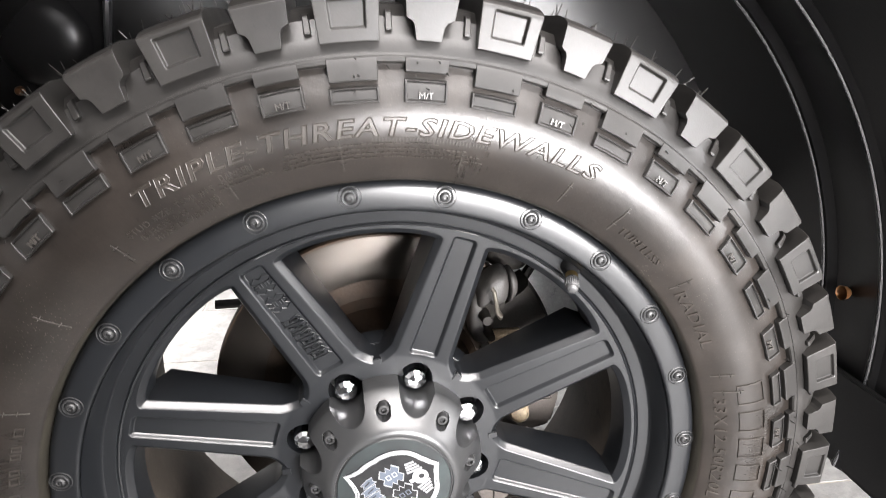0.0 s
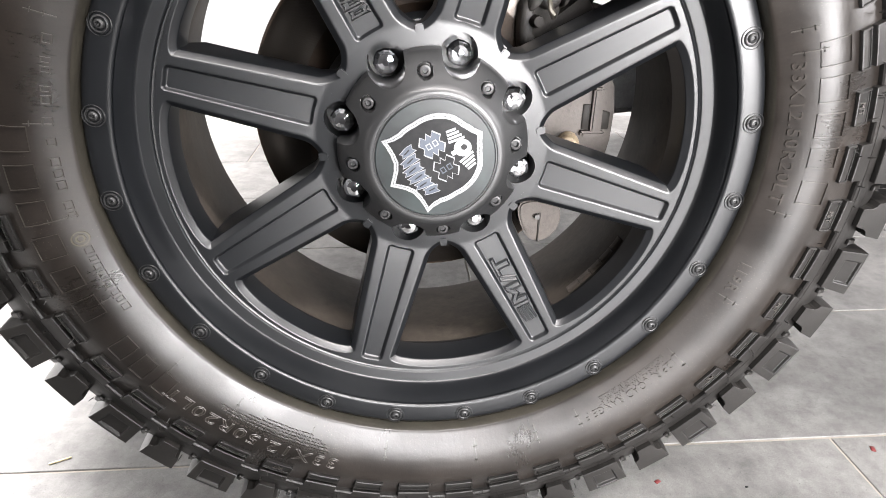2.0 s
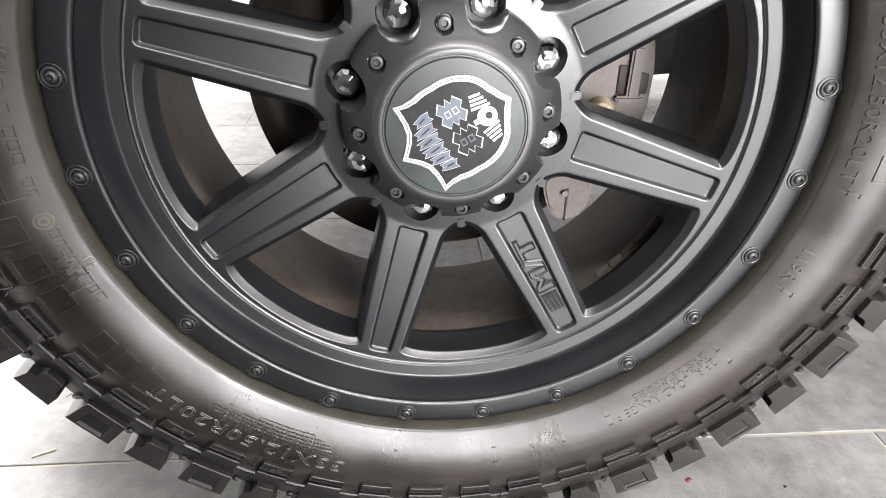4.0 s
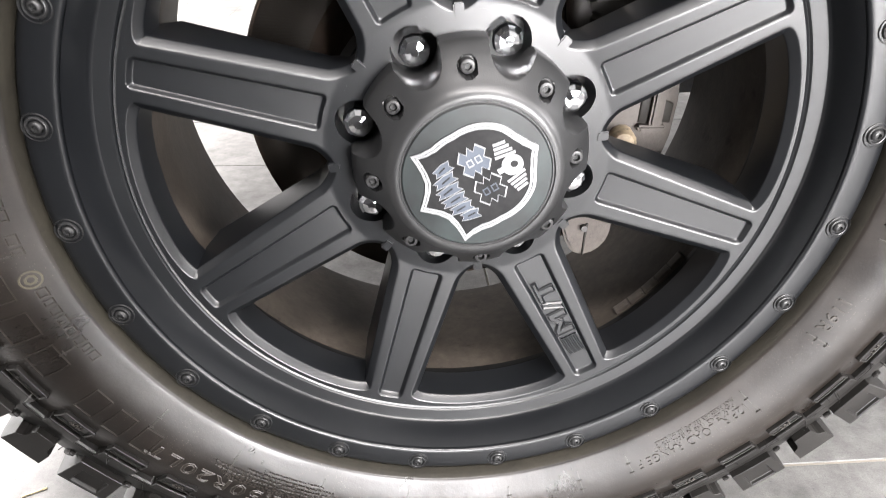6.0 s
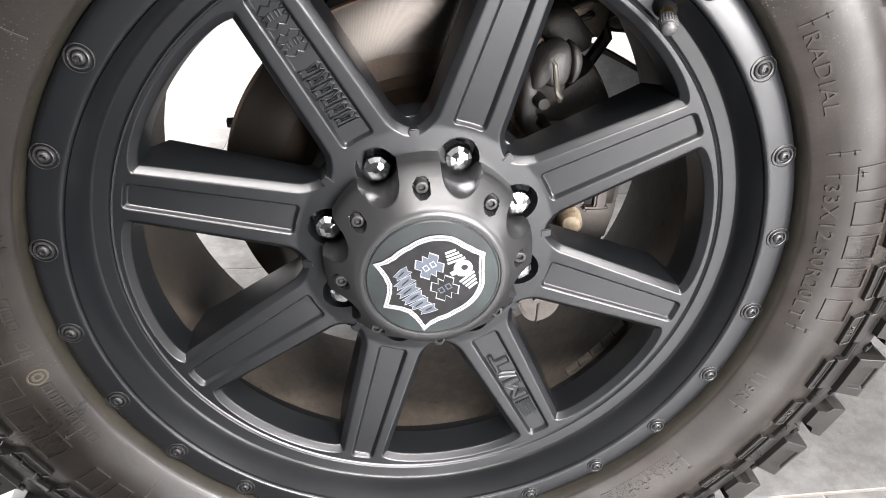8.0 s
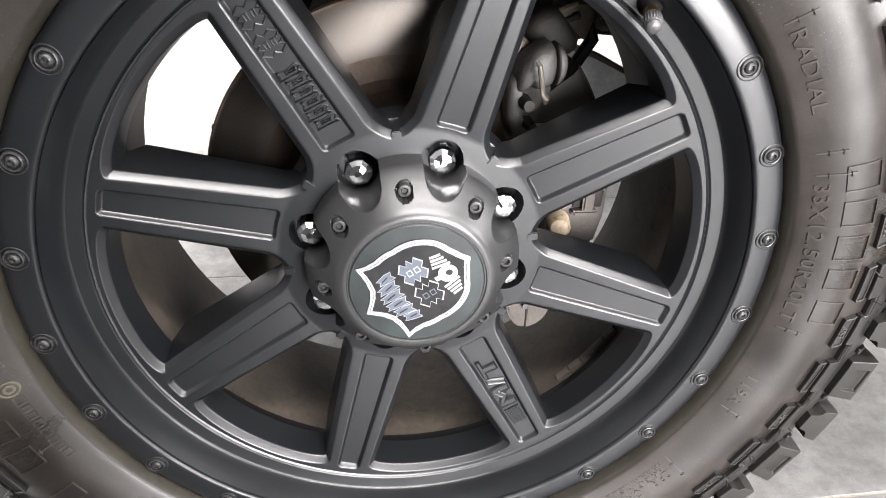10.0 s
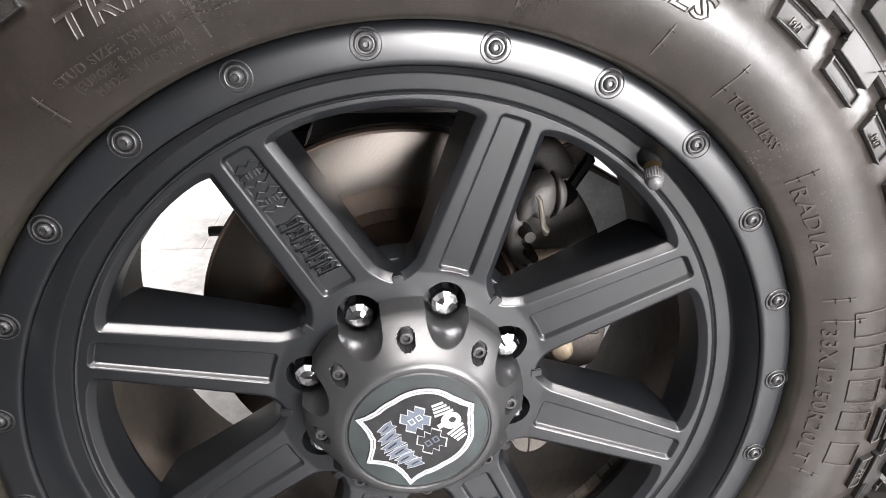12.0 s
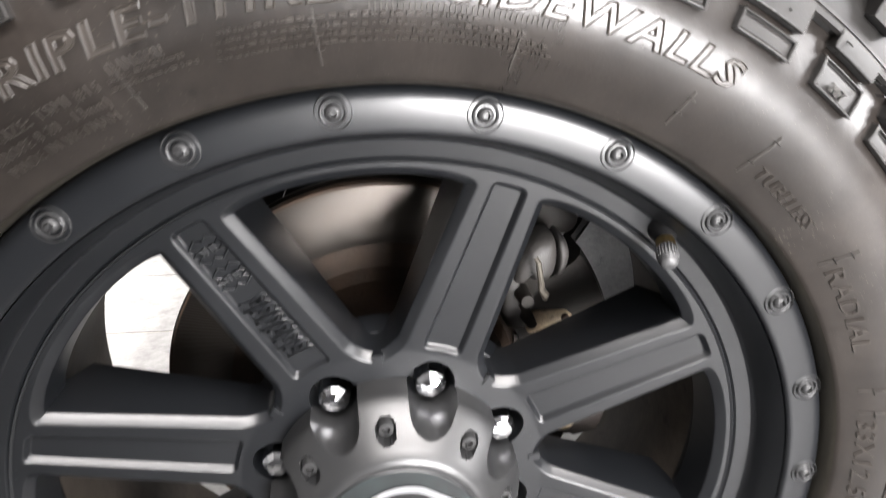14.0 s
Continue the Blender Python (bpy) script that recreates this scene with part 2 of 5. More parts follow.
    size.inputs["To Min"].default_value, size.inputs["To Max"].default_value = 0.0, 0.22
    link(patch.outputs["Fac"], size.inputs["Value"])
    dot = n.new("ShaderNodeMath")
    dot.operation = "LESS_THAN"
    link(specks.outputs["Distance"], dot.inputs[0])
    link(size.outputs["Result"], dot.inputs[1])
    amount = n.new("ShaderNodeMath")
    amount.operation = "MULTIPLY"
    amount.inputs[1].default_value = dust
    link(dot.outputs[0], amount.inputs[0])
    mix = n.new("ShaderNodeMix")
    mix.data_type = "RGBA"
    mix.inputs[7].default_value = (0.10, 0.086, 0.070, 1)
    link(amount.outputs[0], mix.inputs[0])
    link(tone, mix.inputs[6])
    link(mix.outputs[2], bsdf.inputs["Base Color"])


streaked(RUBBER, 170.0, 75.0, 0.7)
streaked(MOULDED, 170.0, 75.0, 0.6)
stained(TILE, 0.50, 4.5, 210.0)
stained(TILE, 0.40, 33.0, 620.0)
stained(BARREL, 0.5, 8.0, 40.0)
stained(TREAD, 0.50, 12.0, 140.0)
stained(RUBBER, 0.50, 8.0, 150.0)
stained(BEAD, 0.5, 14.0, 120.0)
stained(RAISED, 0.30, 9.0, 110.0)
stained(IRON, 0.5, 30.0, 120.0)
stained(TAN, 0.4, 30.0, 120.0)
stained(DUSTY, 0.45, 30.0, 120.0)
stained(GOLD, 0.5, 40.0, 160.0)
stained(PLATE, 0.35, 14.0, 80.0)
GROUT = material("grout", (0.17, 0.155, 0.135), 0.85, 0, 0.3, (0.26, 0.235, 0.20), 12, 0.8, 0.2, 300)
WALL = material("room_paint", (0.17, 0.17, 0.17), 0.7, 0, 0.4, (0.15, 0.15, 0.15), 1.5, 0.6, 0.1, 200)
# Black for the added baffle that darkens what the spokes reflect.
BAFFLE_BLACK = material("baffle_black", (0.012, 0.012, 0.0125), 0.8, 0, 0.15, (0.009, 0.009, 0.0095), 1.5, 0.6, 0.1, 200)
CEIL = material("ceiling_paint", (0.22, 0.22, 0.22), 0.8, 0, 0.3, (0.19, 0.19, 0.19), 1.5, 0.6, 0.0)
WRAP = material("truck_paint", (0.02, 0.02, 0.022), 0.15, 0, 0.5, (0.025, 0.025, 0.026), 3, 0.5, 0.0, coat=0.6)
RED = material("red_chip", (0.10, 0.012, 0.012), 0.5, 0, 0.5, (0.06, 0.008, 0.008), 100)
STRAW = material("straw", (0.5, 0.42, 0.28), 0.6, 0, 0.4, (0.4, 0.33, 0.2), 100)
PLUG = material("brown_plug", (0.13, 0.06, 0.025), 0.45, 0.4, 0.5, (0.18, 0.08, 0.03), 120)


# ---- mesh helpers ----
def shell(verts, faces, sharp=35.0):
    me = bpy.data.meshes.new("mesh")
    me.from_pydata([tuple(v) for v in verts], [], faces)
    bm = bmesh.new()
    bm.from_mesh(me)
    bmesh.ops.remove_doubles(bm, verts=bm.verts, dist=1e-6)
    bmesh.ops.recalc_face_normals(bm, faces=bm.faces)
    for f in bm.faces:
        f.smooth = True
    bm.to_mesh(me)
    bm.free()
    me.set_sharp_from_angle(angle=radians(sharp))
    return me


def part(name, me, mat, parent=None, label="", m=None):
    ob = new(name, me)
    if mat and not me.materials:
        me.materials.append(mat)
    if m is not None:
        ob.matrix_local = m
    if parent:
        ob.parent = parent
    if label:
        tagged(ob, label)
    return ob


def thing(name, label, category, place=(0, 0, 0), group=""):
    ob = new(name)
    ob.empty_display_size = 0.05
    ob.location = place
    return tagged(ob, label, category, group)


def polar(r, a, y):
    return Vector((r * math.cos(a), y, r * math.sin(a)))


def turn(deg):
    """A turn about the wheel's axle, anticlockwise as seen from outside."""
    return Matrix.Rotation(-radians(deg), 4, "Y")


def lathe(profile, n=160, a0=0.0, a1=360.0, bend=None, sharp=35.0, close=False):
    """A ring turned about the axle from (radius, depth) pairs."""
    verts, faces, k = [], [], len(profile)
    full = abs(a1 - a0) > 359.9
    steps = n if full else n + 1
    for i in range(steps):
        a = radians(a0 + (a1 - a0) * i / n)
        for r, y in profile:
            v = polar(r, a, y)
            verts.append(bend(v) if bend else v)
    for i in range(n):
        j = (i + 1) % steps
        for q in range(k if close else k - 1):
            w = (q + 1) % k
            faces.append((i * k + q, j * k + q, j * k + w, i * k + w))
    return shell(verts, faces, sharp)


def wedge(section, half_inner, half_outer, n=3, bend=None, taper=0.0, sharp=30.0):
    """A block on the wheel: a closed (radius, depth) section swept over an angle that changes with the radius."""
    lo, hi = min(p[0] for p in section), max(p[0] for p in section)
    verts, faces, k = [], [], len(section)
    for i in range(n + 1):
        s = 2 * i / n - 1
        for r, y in section:
            half = half_inner + (half_outer - half_inner) * (r - lo) / max(hi - lo, 1e-6)
            verts.append(polar(r, radians(s * half), y))
    for i in range(n):
        for q in range(k):
            w = (q + 1) % k
            faces.append((i * k + q, i * k + w, (i + 1) * k + w, (i + 1) * k + q))
    faces.append(tuple(range(k)))
    faces.append(tuple(n * k + q for q in reversed(range(k))))
    if bend:
        verts = [bend(v) for v in verts]
    return shell(verts, faces, sharp)


def bevelled(me, width=0.0008, segments=1, limit=30.0, sharp=50.0):
    bm = bmesh.new()
    bm.from_mesh(me)
    edges = [e for e in bm.edges if len(e.link_faces) == 2 and e.calc_face_angle(0) > radians(limit)]
    bmesh.ops.bevel(bm, geom=edges, offset=width, segments=segments, affect="EDGES", clamp_overlap=True)
    for f in bm.faces:
        f.smooth = True
    bm.to_mesh(me)
    bm.free()
    me.set_sharp_from_angle(angle=radians(sharp))
    return me


def box(x0, x1, y0, y1, z0, z1, bevel=0.0, segments=2):
    verts = [(x, y, z) for x in (x0, x1) for y in (y0, y1) for z in (z0, z1)]
    faces = [(0, 1, 3, 2), (4, 6, 7, 5), (0, 4, 5, 1), (2, 3, 7, 6), (0, 2, 6, 4), (1, 5, 7, 3)]
    me = shell(verts, faces)
    return bevelled(me, bevel, segments) if bevel else me


def tube(points, radius, n=10):
    """A round bar through points, tapered where radius is a list."""
    pts = [Vector(p) for p in points]
    radii = radius if isinstance(radius, (list, tuple)) else [radius] * len(pts)
    verts, faces = [], []
    for i, p in enumerate(pts):
        d = (pts[min(i + 1, len(pts) - 1)] - pts[max(i - 1, 0)]).normalized()
        q = d.to_track_quat("Z", "Y").to_matrix()
        for j in range(n):
            a = 2 * math.pi * j / n
            verts.append(p + q @ Vector((radii[i] * math.cos(a), radii[i] * math.sin(a), 0)))
    for i in range(len(pts) - 1):
        for j in range(n):
            k = (j + 1) % n
            faces.append((i * n + j, i * n + k, (i + 1) * n + k, (i + 1) * n + j))
    faces.append(tuple(reversed(range(n))))
    faces.append(tuple((len(pts) - 1) * n + j for j in range(n)))
    return shell(verts, faces)


def spin(profile, n=24, sides=None, sharp=35.0):
    """A small turned piece about its own axis, which points out of the wheel (minus y): (radius, depth) pairs."""
    n = sides or n
    verts, faces = [], []
    for r, y in profile:
        for j in range(n):
            a = 2 * math.pi * j / n
            verts.append(Vector((r * math.cos(a), y, r * math.sin(a))))
    for i in range(len(profile) - 1):
        for j in range(n):
            k = (j + 1) % n
            faces.append((i * n + j, i * n + k, (i + 1) * n + k, (i + 1) * n + j))
    return shell(verts, faces, sharp)


def joined(*meshes):
    bm = bmesh.new()
    for me in meshes:
        bm.from_mesh(me)
    out = bpy.data.meshes.new("mesh")
    bm.to_mesh(out)
    bm.free()
    out.set_sharp_from_angle(angle=radians(35))
    return out


# ---- the wheel: spokes, rim and cap ----
HUB = 0.40                       # height of the axle above the floor
SPOKES = [164 - 45 * i for i in range(8)]
BOLT_R, LUG_R = 0.268, 0.0826
axle = pose(0, 0, HUB)
wheel = thing("wheel", "satin black eight-spoke alloy wheel with an off-road tyre", "wheel")


def face_y(r):
    return 0.0525 - max(0.0, r - 0.105) * 0.162


VERTEX, RIM_IN, POCKET_IN, POCKET_OUT = 0.0975, 0.2322, 0.1080, 0.2292
HOLE = 0.0168


def taper(r, at_hub, at_rim):
    return at_hub + (at_rim - at_hub) * min(1.0, max(0.0, (r - 0.105) / 0.124))


def edge_angle(r):
    """Half the angle that one spoke and its share of hub and rim take up at a radius."""
    full = radians(22.5)
    if r <= VERTEX or r >= RIM_IN:
        return full
    base = math.asin(taper(r, 0.0240, 0.0178) / r)
    s = (r - VERTEX) / 0.017
    if s < 1:
        base += (full - base) * (1 - math.sqrt(max(0.0, 1 - (1 - s) ** 2)))
    s = (RIM_IN - r) / 0.011
    if s < 1:
        base += (full - base) * (1 - (1 - (1 - s) ** 3.5) ** (1 / 3.5))
    return base


def pocket_depth(r, u):
    """How far the sunk panel of a spoke lies below its face: a rounded wedge with sloping sides."""
    corner = 0.0040
    dx = abs(r - (POCKET_IN + POCKET_OUT) / 2) - (POCKET_OUT - POCKET_IN) / 2 + corner
    dz = abs(u) - taper(r, 0.0132, 0.0102) + corner
    d = math.hypot(max(dx, 0), max(dz, 0)) + min(max(dx, dz), 0) - corner
    t = min(1.0, max(0.0, (0.0004 - d) / 0.0028))
    return 0.0038 * (0.6 * t * t * (3 - 2 * t) + 0.4 * t)


# Sideways run and drop of the chamfer round each window, from the face to the upright wall
CHAMFER = [(0.0005, 0.00015), (0.0011, 0.0007), (0.0030, 0.0027), (0.0050, 0.0048), (0.0056, 0.0056), (0.0058, 0.0068)]


def spoke_mesh():
    near_rim = [RIM_IN - q for q in (0, 1e-6, 1e-5, 6e-5, 2.5e-4, 7e-4, 0.0014, 0.0024, 0.0036, 0.005, 0.0066, 0.0085, 0.0105)]
    near_hub = [VERTEX + 0.017 * (1 - math.cos(math.pi / 2 * i / 12)) for i in range(13)]
    rows = [0.060, 0.0655] + [LUG_R - HOLE * math.cos(math.pi * i / 14) for i in range(15)] + near_hub + near_rim
    rows += [POCKET_IN - 0.001 + 0.0006 * i for i in range(12)] + [0.12, 0.13, 0.145, 0.16, 0.175, 0.19, 0.205, 0.2150] + [POCKET_OUT + 0.001 - 0.0006 * i for i in range(12)] + [0.2345]
    rows = sorted(set(round(r, 7) for r in rows))
    verts, faces, cols, n = [], [], 14, len(rows)

    def height(r, u):
        return face_y(r) + (pocket_depth(r, u) if 0.105 < r < 0.231 else 0.0)

    for side in (1, -1):
        base = len(verts)
        for r in rows:
            d = r - LUG_R
            u_in = math.sqrt(max(0.0, HOLE ** 2 - d * d)) if abs(d) < HOLE else 0.0
            u_out = edge_angle(r) * r
            half = taper(r, 0.0132, 0.0102)
            us = [u_in, 0.004, half - 0.0044] + [half - 0.0030 + 0.0006 * i for i in range(7)] + [half + 0.0014, 0, u_out - 0.0015, u_out]
            us[11] = (us[10] + us[12]) / 2
            if u_in > 0.001 or us[10] > us[12] or r > 0.2303:
                us = [u_in + (u_out - u_in) * c / (cols - 1) for c in range(cols)]
            for u in us:
                verts.append(polar(r, side * u / r, height(r, u)))
        for i in range(n - 1):
            for c in range(cols - 1):
                a, b = base + i * cols + c, base + (i + 1) * cols + c
                faces.append((a, a + 1, b + 1, b))
        # the lug hole's wall
        run = [i for i in range(n) if abs(rows[i] - LUG_R) <= HOLE + 1e-6]
        start = len(verts)
        for i in run:
            v = verts[base + i * cols]
            verts.append(Vector((v.x, 0.080, v.z)))
        for k in range(len(run) - 1):
            faces.append((base + run[k] * cols, base + run[k + 1] * cols, start + k + 1, start + k))
        # the window's chamfer and wall
        run = [i for i in range(n) if VERTEX - 1e-7 <= rows[i] <= RIM_IN + 1e-7]
        edge = [verts[base + i * cols + cols - 1] for i in run]
        rings = [[base + i * cols + cols - 1 for i in run]]
        normals = []
        for k, v in enumerate(edge):
            if k in (0, len(edge) - 1):
                out = Vector((v.x, 0, v.z)).normalized() * (1 if k == 0 else -1)
            else:
                t = edge[k + 1] - edge[k - 1]
                out = Vector((-t.z, 0, t.x)).normalized() * side
            normals.append(out)
        for run_out, drop in CHAMFER + [(0.0062, None)]:
            ring = []
            for k, v in enumerate(edge):
                p = v + normals[k] * run_out
                p.y = v.y + drop if drop else 0.092 + (0.066 - 0.092) * min(1.0, max(0.0, (rows[run[k]] - 0.215) / 0.010))
                ring.append(len(verts))
                verts.append(p)
            rings.append(ring)
        for lo, hi in zip(rings, rings[1:]):
            for k in range(len(lo) - 1):
                faces.append((lo[k], lo[k + 1], hi[k + 1], hi[k]))
    return shell(verts, faces, 40)


spoke_me = spoke_mesh()
spokes = []
for i, deg in enumerate(SPOKES):
    label = {1: "satin black spoke with raised emblem shapes in its pocket", 5: "satin black spoke with raised M/T lettering"}.get(i, "")
    spokes.append(part("spoke", spoke_me, SATIN, wheel, label, axle @ turn(deg)))

part("hub_back", lathe([(0.055, 0.079), (0.105, 0.0795), (0.110, 0.095), (0.06, 0.095)], 64), SATIN, wheel, "", axle)
part("inner_rim_ring", lathe([(0.2338, 0.0360), (0.2346, 0.0335), (0.2347, 0.0317), (0.2353, 0.0312), (0.2360, 0.0308), (0.2364, 0.0314), (0.2368, 0.0320), (0.2374, 0.0312), (0.2380, 0.0303),
                                           (0.2390, 0.0300), (0.2462, 0.0287), (0.2472, 0.0284), (0.2480, 0.0276), (0.2487, 0.0260), (0.2494, 0.0230), (0.2500, 0.0195),
                                           (0.2525, 0.0100), (0.2548, 0.0030), (0.2552, 0.0060), (0.2580, 0.0080)], 192, sharp=25), SATIN, wheel, "", axle)
rim_ring = part("outer_rim_ring", lathe([(0.2570, 0.012), (0.2553, 0.0040), (0.2554, 0.0018), (0.2560, 0.0006), (0.2570, -0.0001), (0.2590, -0.0005), (0.2650, -0.0011), (0.2700, -0.0013), (0.2730, -0.0010),
                                         (0.2752, -0.0002), (0.2768, 0.0010), (0.2778, 0.0026), (0.2784, 0.0050), (0.2786, 0.020)], 192, sharp=40), SATIN, wheel, "satin black bolted outer ring", axle)
part("rim_throat", lathe([(0.2262, 0.066), (0.2335, 0.0675), (0.2340, 0.0720), (0.2342, 0.0815), (0.2352, 0.0835)], 160), THROAT, wheel, "black front part of the barrel", axle)
barrel = part("rim_barrel", lathe([(0.2346, 0.0818), (0.2348, 0.0950), (0.2352, 0.1150), (0.2360, 0.1250), (0.2420, 0.17), (0.2500, 0.215), (0.2535, 0.235), (0.2560, 0.243),
                                   (0.2640, 0.246), (0.2760, 0.242), (0.2770, 0.20), (0.262, 0.10), (0.280, 0.03)], 160), BARREL, wheel, "dusty brown inside of the rim barrel", axle)

bolt_me = joined(spin([(0.0102, 0.0010), (0.0099, -0.0003), (0.0096, -0.0004), (0.0092, 0.0006), (0.0088, 0.0036), (0.0078, 0.0036), (0.0076, 0.0004), (0.0072, -0.0010), (0.0066, -0.0013), (0.0060, -0.0011), (0.0056, -0.0002),
                       (0.0053, 0.0012), (0.0047, 0.0012), (0.0045, -0.0004), (0.0042, -0.0013), (0.0036, -0.0020), (0.0029, -0.0024), (0.0022, -0.0025)], 28),
                 spin([(0.0022, -0.0025), (0.0019, -0.0020), (0.0018, -0.0008), (0.0, -0.0007)], sides=6))
for k in range(24):
    a = radians(141.5 + 15 * k)
    part("rim_bolt", bolt_me, BOLT, rim_ring, "", Matrix.Translation(polar(BOLT_R, a, -0.0014)) @ Matrix.Diagonal((0.88, 1.0, 0.88, 1.0)))

# Acorn lug nuts deep in their holes
def nut_mesh():
    verts, faces = [], []
    rings = [(0.0112, 0.079), (0.0112, 0.0545), (0.0102, 0.0505), (0.0070, 0.0475), (0.0030, 0.0462), (0.0, 0.0460)]
    n = 12
    for q, (r, y) in enumerate(rings):
        for j in range(n):
            a = 2 * math.pi * j / n
            rr = r * (1.0 if j % 2 == 0 else 0.955)
            verts.append(Vector((rr * math.cos(a), y, rr * math.sin(a))))
    for i in range(len(rings) - 1):
        for j in range(n):
            k = (j + 1) % n
            faces.append((i * n + j, i * n + k, (i + 1) * n + k, (i + 1) * n + j))
    return shell(verts, faces, 12)


nut_me = nut_mesh()
for i, deg in enumerate(SPOKES):
    part("lug_nut", nut_me, CHROME, wheel, "chrome acorn lug nut", axle @ Matrix.Translation(polar(LUG_R, radians(deg), 0)) @ turn(deg + 11 * i))

# The cap: a turned body with a scallop round each nut
CAP_PROFILE = [(0.0, 0.0050), (0.0505, 0.0050), (0.0512, 0.0060), (0.0520, 0.0060), (0.0527, 0.0048), (0.0555, 0.0047), (0.0580, 0.0058), (0.0605, 0.0080), (0.0640, 0.0118), (0.0680, 0.0160), (0.0715, 0.0198),
               (0.0760, 0.0248), (0.0800, 0.0296), (0.0832, 0.0340), (0.0848, 0.0375)]


def cap_y(r):
    for (r0, y0), (r1, y1) in zip(CAP_PROFILE, CAP_PROFILE[1:]):
        if r <= r1:
            return y0 + (y1 - y0) * (r - r0) / (r1 - r0)
    return CAP_PROFILE[-1][1]


def cap_reach(a):
    """Outer radius of the cap at an angle: full between the nuts, drawn in at each nut."""
    phi = min(abs((math.degrees(a) - deg + 180) % 360 - 180) for deg in SPOKES)
    s, full, cut = LUG_R * math.sin(radians(phi)), 0.0848, 0.0158
    if abs(s) < cut:
        return min(full, LUG_R * math.cos(radians(phi)) - math.sqrt(cut * cut - s * s))
    return full


def screw_pit(r, a):
    """Depth of the sunk hole round each cap screw."""
    phi = min(abs((math.degrees(a) - deg + 22.5 + 180) % 360 - 180) for deg in SPOKES)
    d = math.hypot(r * math.cos(radians(phi)) - 0.0705, r * math.sin(radians(phi)))
    return max(0.0, cap_y(0.0705) + 0.0075 - cap_y(r)) if d < 0.0061 else 0.0


def cap_mesh():
    n, verts, faces = 480, [], []
    rs = [0.0505, 0.0512, 0.0520, 0.0527, 0.0540, 0.0555, 0.0567, 0.0580, 0.0592, 0.0605, 0.0620, 0.0632] + [0.0640 + 0.0008 * i for i in range(17)] + [0.0785, 0.0805, 0.083, 0.0848]
    k = len(rs) + 2
    for j in range(n):
        a = 2 * math.pi * j / n
        reach = cap_reach(a)
        for r in rs:
            q = min(r, reach - 0.0008)
            verts.append(polar(q, a, cap_y(q) + screw_pit(q, a)))
        verts.append(polar(reach, a, cap_y(reach) + 0.0012))
        verts.append(polar(reach + 0.0008, a, 0.058))
    for j in range(n):
        m = (j + 1) % n
        for q in range(k - 1):
            faces.append((j * k + q, m * k + q, m * k + q + 1, j * k + q + 1))
    return shell(verts, faces, 30)


cap = part("center_cap", cap_mesh(), CAP_BLACK, wheel, "satin black hub cap with scallops round the nuts", axle)
cap_plate = part("cap_plate", lathe([(0.0, 0.0050), (0.030, 0.0048), (0.0500, 0.0050), (0.0513, 0.0062)], 96), DISC_BLACK, cap, "flat black plate")
screw_me = joined(spin([(0.0050, 0.008), (0.0050, 0.0012), (0.0045, 0.0002), (0.0036, 0.0000), (0.0026, 0.0000)], 20), spin([(0.0026, 0.0000), (0.0024, 0.0026), (0.0, 0.0026)], sides=6))
for deg in SPOKES:
    a = radians(deg - 22.5)
    part("cap_screw", screw_me, BOLT, cap, "", Matrix.Translation(polar(0.0705, a, cap_y(0.0705) + 0.0005)) @ turn(deg))

# ---- the tyre ----
SIDE = [(0.2788, 0.016), (0.2790, 0.002), (0.2797, -0.0040), (0.2804, -0.0072), (0.2813, -0.0091), (0.2828, -0.0103), (0.2860, -0.0122), (0.2918, -0.0158), (0.2970, -0.0188), (0.3060, -0.0235), (0.3150, -0.0260),
        (0.3230, -0.0268), (0.3310, -0.0258), (0.3390, -0.0232), (0.3470, -0.0200), (0.3550, -0.0162), (0.3612, -0.0142), (0.3622, -0.0172), (0.3645, -0.0178), (0.3660, -0.0174), (0.3690, -0.0166), (0.3735, -0.0152), (0.3780, -0.0130),
        (0.3900, -0.0060), (0.3970, 0.0060), (0.4005, 0.0500), (0.4010, 0.1400), (0.4000, 0.2300), (0.3900, 0.2650), (0.3700, 0.2880), (0.3400, 0.3020), (0.3100, 0.2950), (0.2900, 0.2700), (0.2760, 0.2440)]


def side_y(r):
    for (r0, y0), (r1, y1) in zip(SIDE, SIDE[1:]):
        if r <= r1:
            return y0 + (y1 - y0) * (r - r0) / (r1 - r0)
    return SIDE[-1][1]


def sag(v):
    """The tyre's foot is pressed flat on the floor and bulges a little there."""
    v = v.copy()
    floor = -HUB + 0.001
    if v.z < floor + 0.012:
        v.z = floor + max(0.0, (v.z - floor + 0.020)) * 0.012 / 0.032
    return v


def turned_sag(deg):
    m = turn(deg)
    back = m.inverted()
    return lambda v: back @ sag(m @ v)


tyre = part("tyre", lathe(SIDE, 240, bend=sag, sharp=40), RUBBER, wheel, "worn black off-road tyre, size 33X12.50R20LT, brownish with dust", axle)
bead = part("bead_band", lathe([(0.2787, 0.0060), (0.2789, 0.0020), (0.2795, -0.0038), (0.2802, -0.0070), (0.2808, -0.0084)], 240), BEAD, tyre, "olive-brown dusty band at the bead")
part("shoulder_band", lathe([(0.3604, -0.0140), (0.3610, -0.0184), (0.3622, -0.0196), (0.3645, -0.0190), (0.3660, -0.0178), (0.3690, -0.0170), (0.3735, -0.0156), (0.3780, -0.0134), (0.3900, -0.0064), (0.3974, 0.0056), (0.4010, 0.0500)], 200, bend=sag, sharp=20), TREAD, tyre, "dusty grey shoulder of the tyre")
part("shoulder_ridge", lathe([(0.3658, -0.0150), (0.3660, -0.0182), (0.3674, -0.0176), (0.3684, -0.0120)], 200, bend=sag), TREAD, tyre)

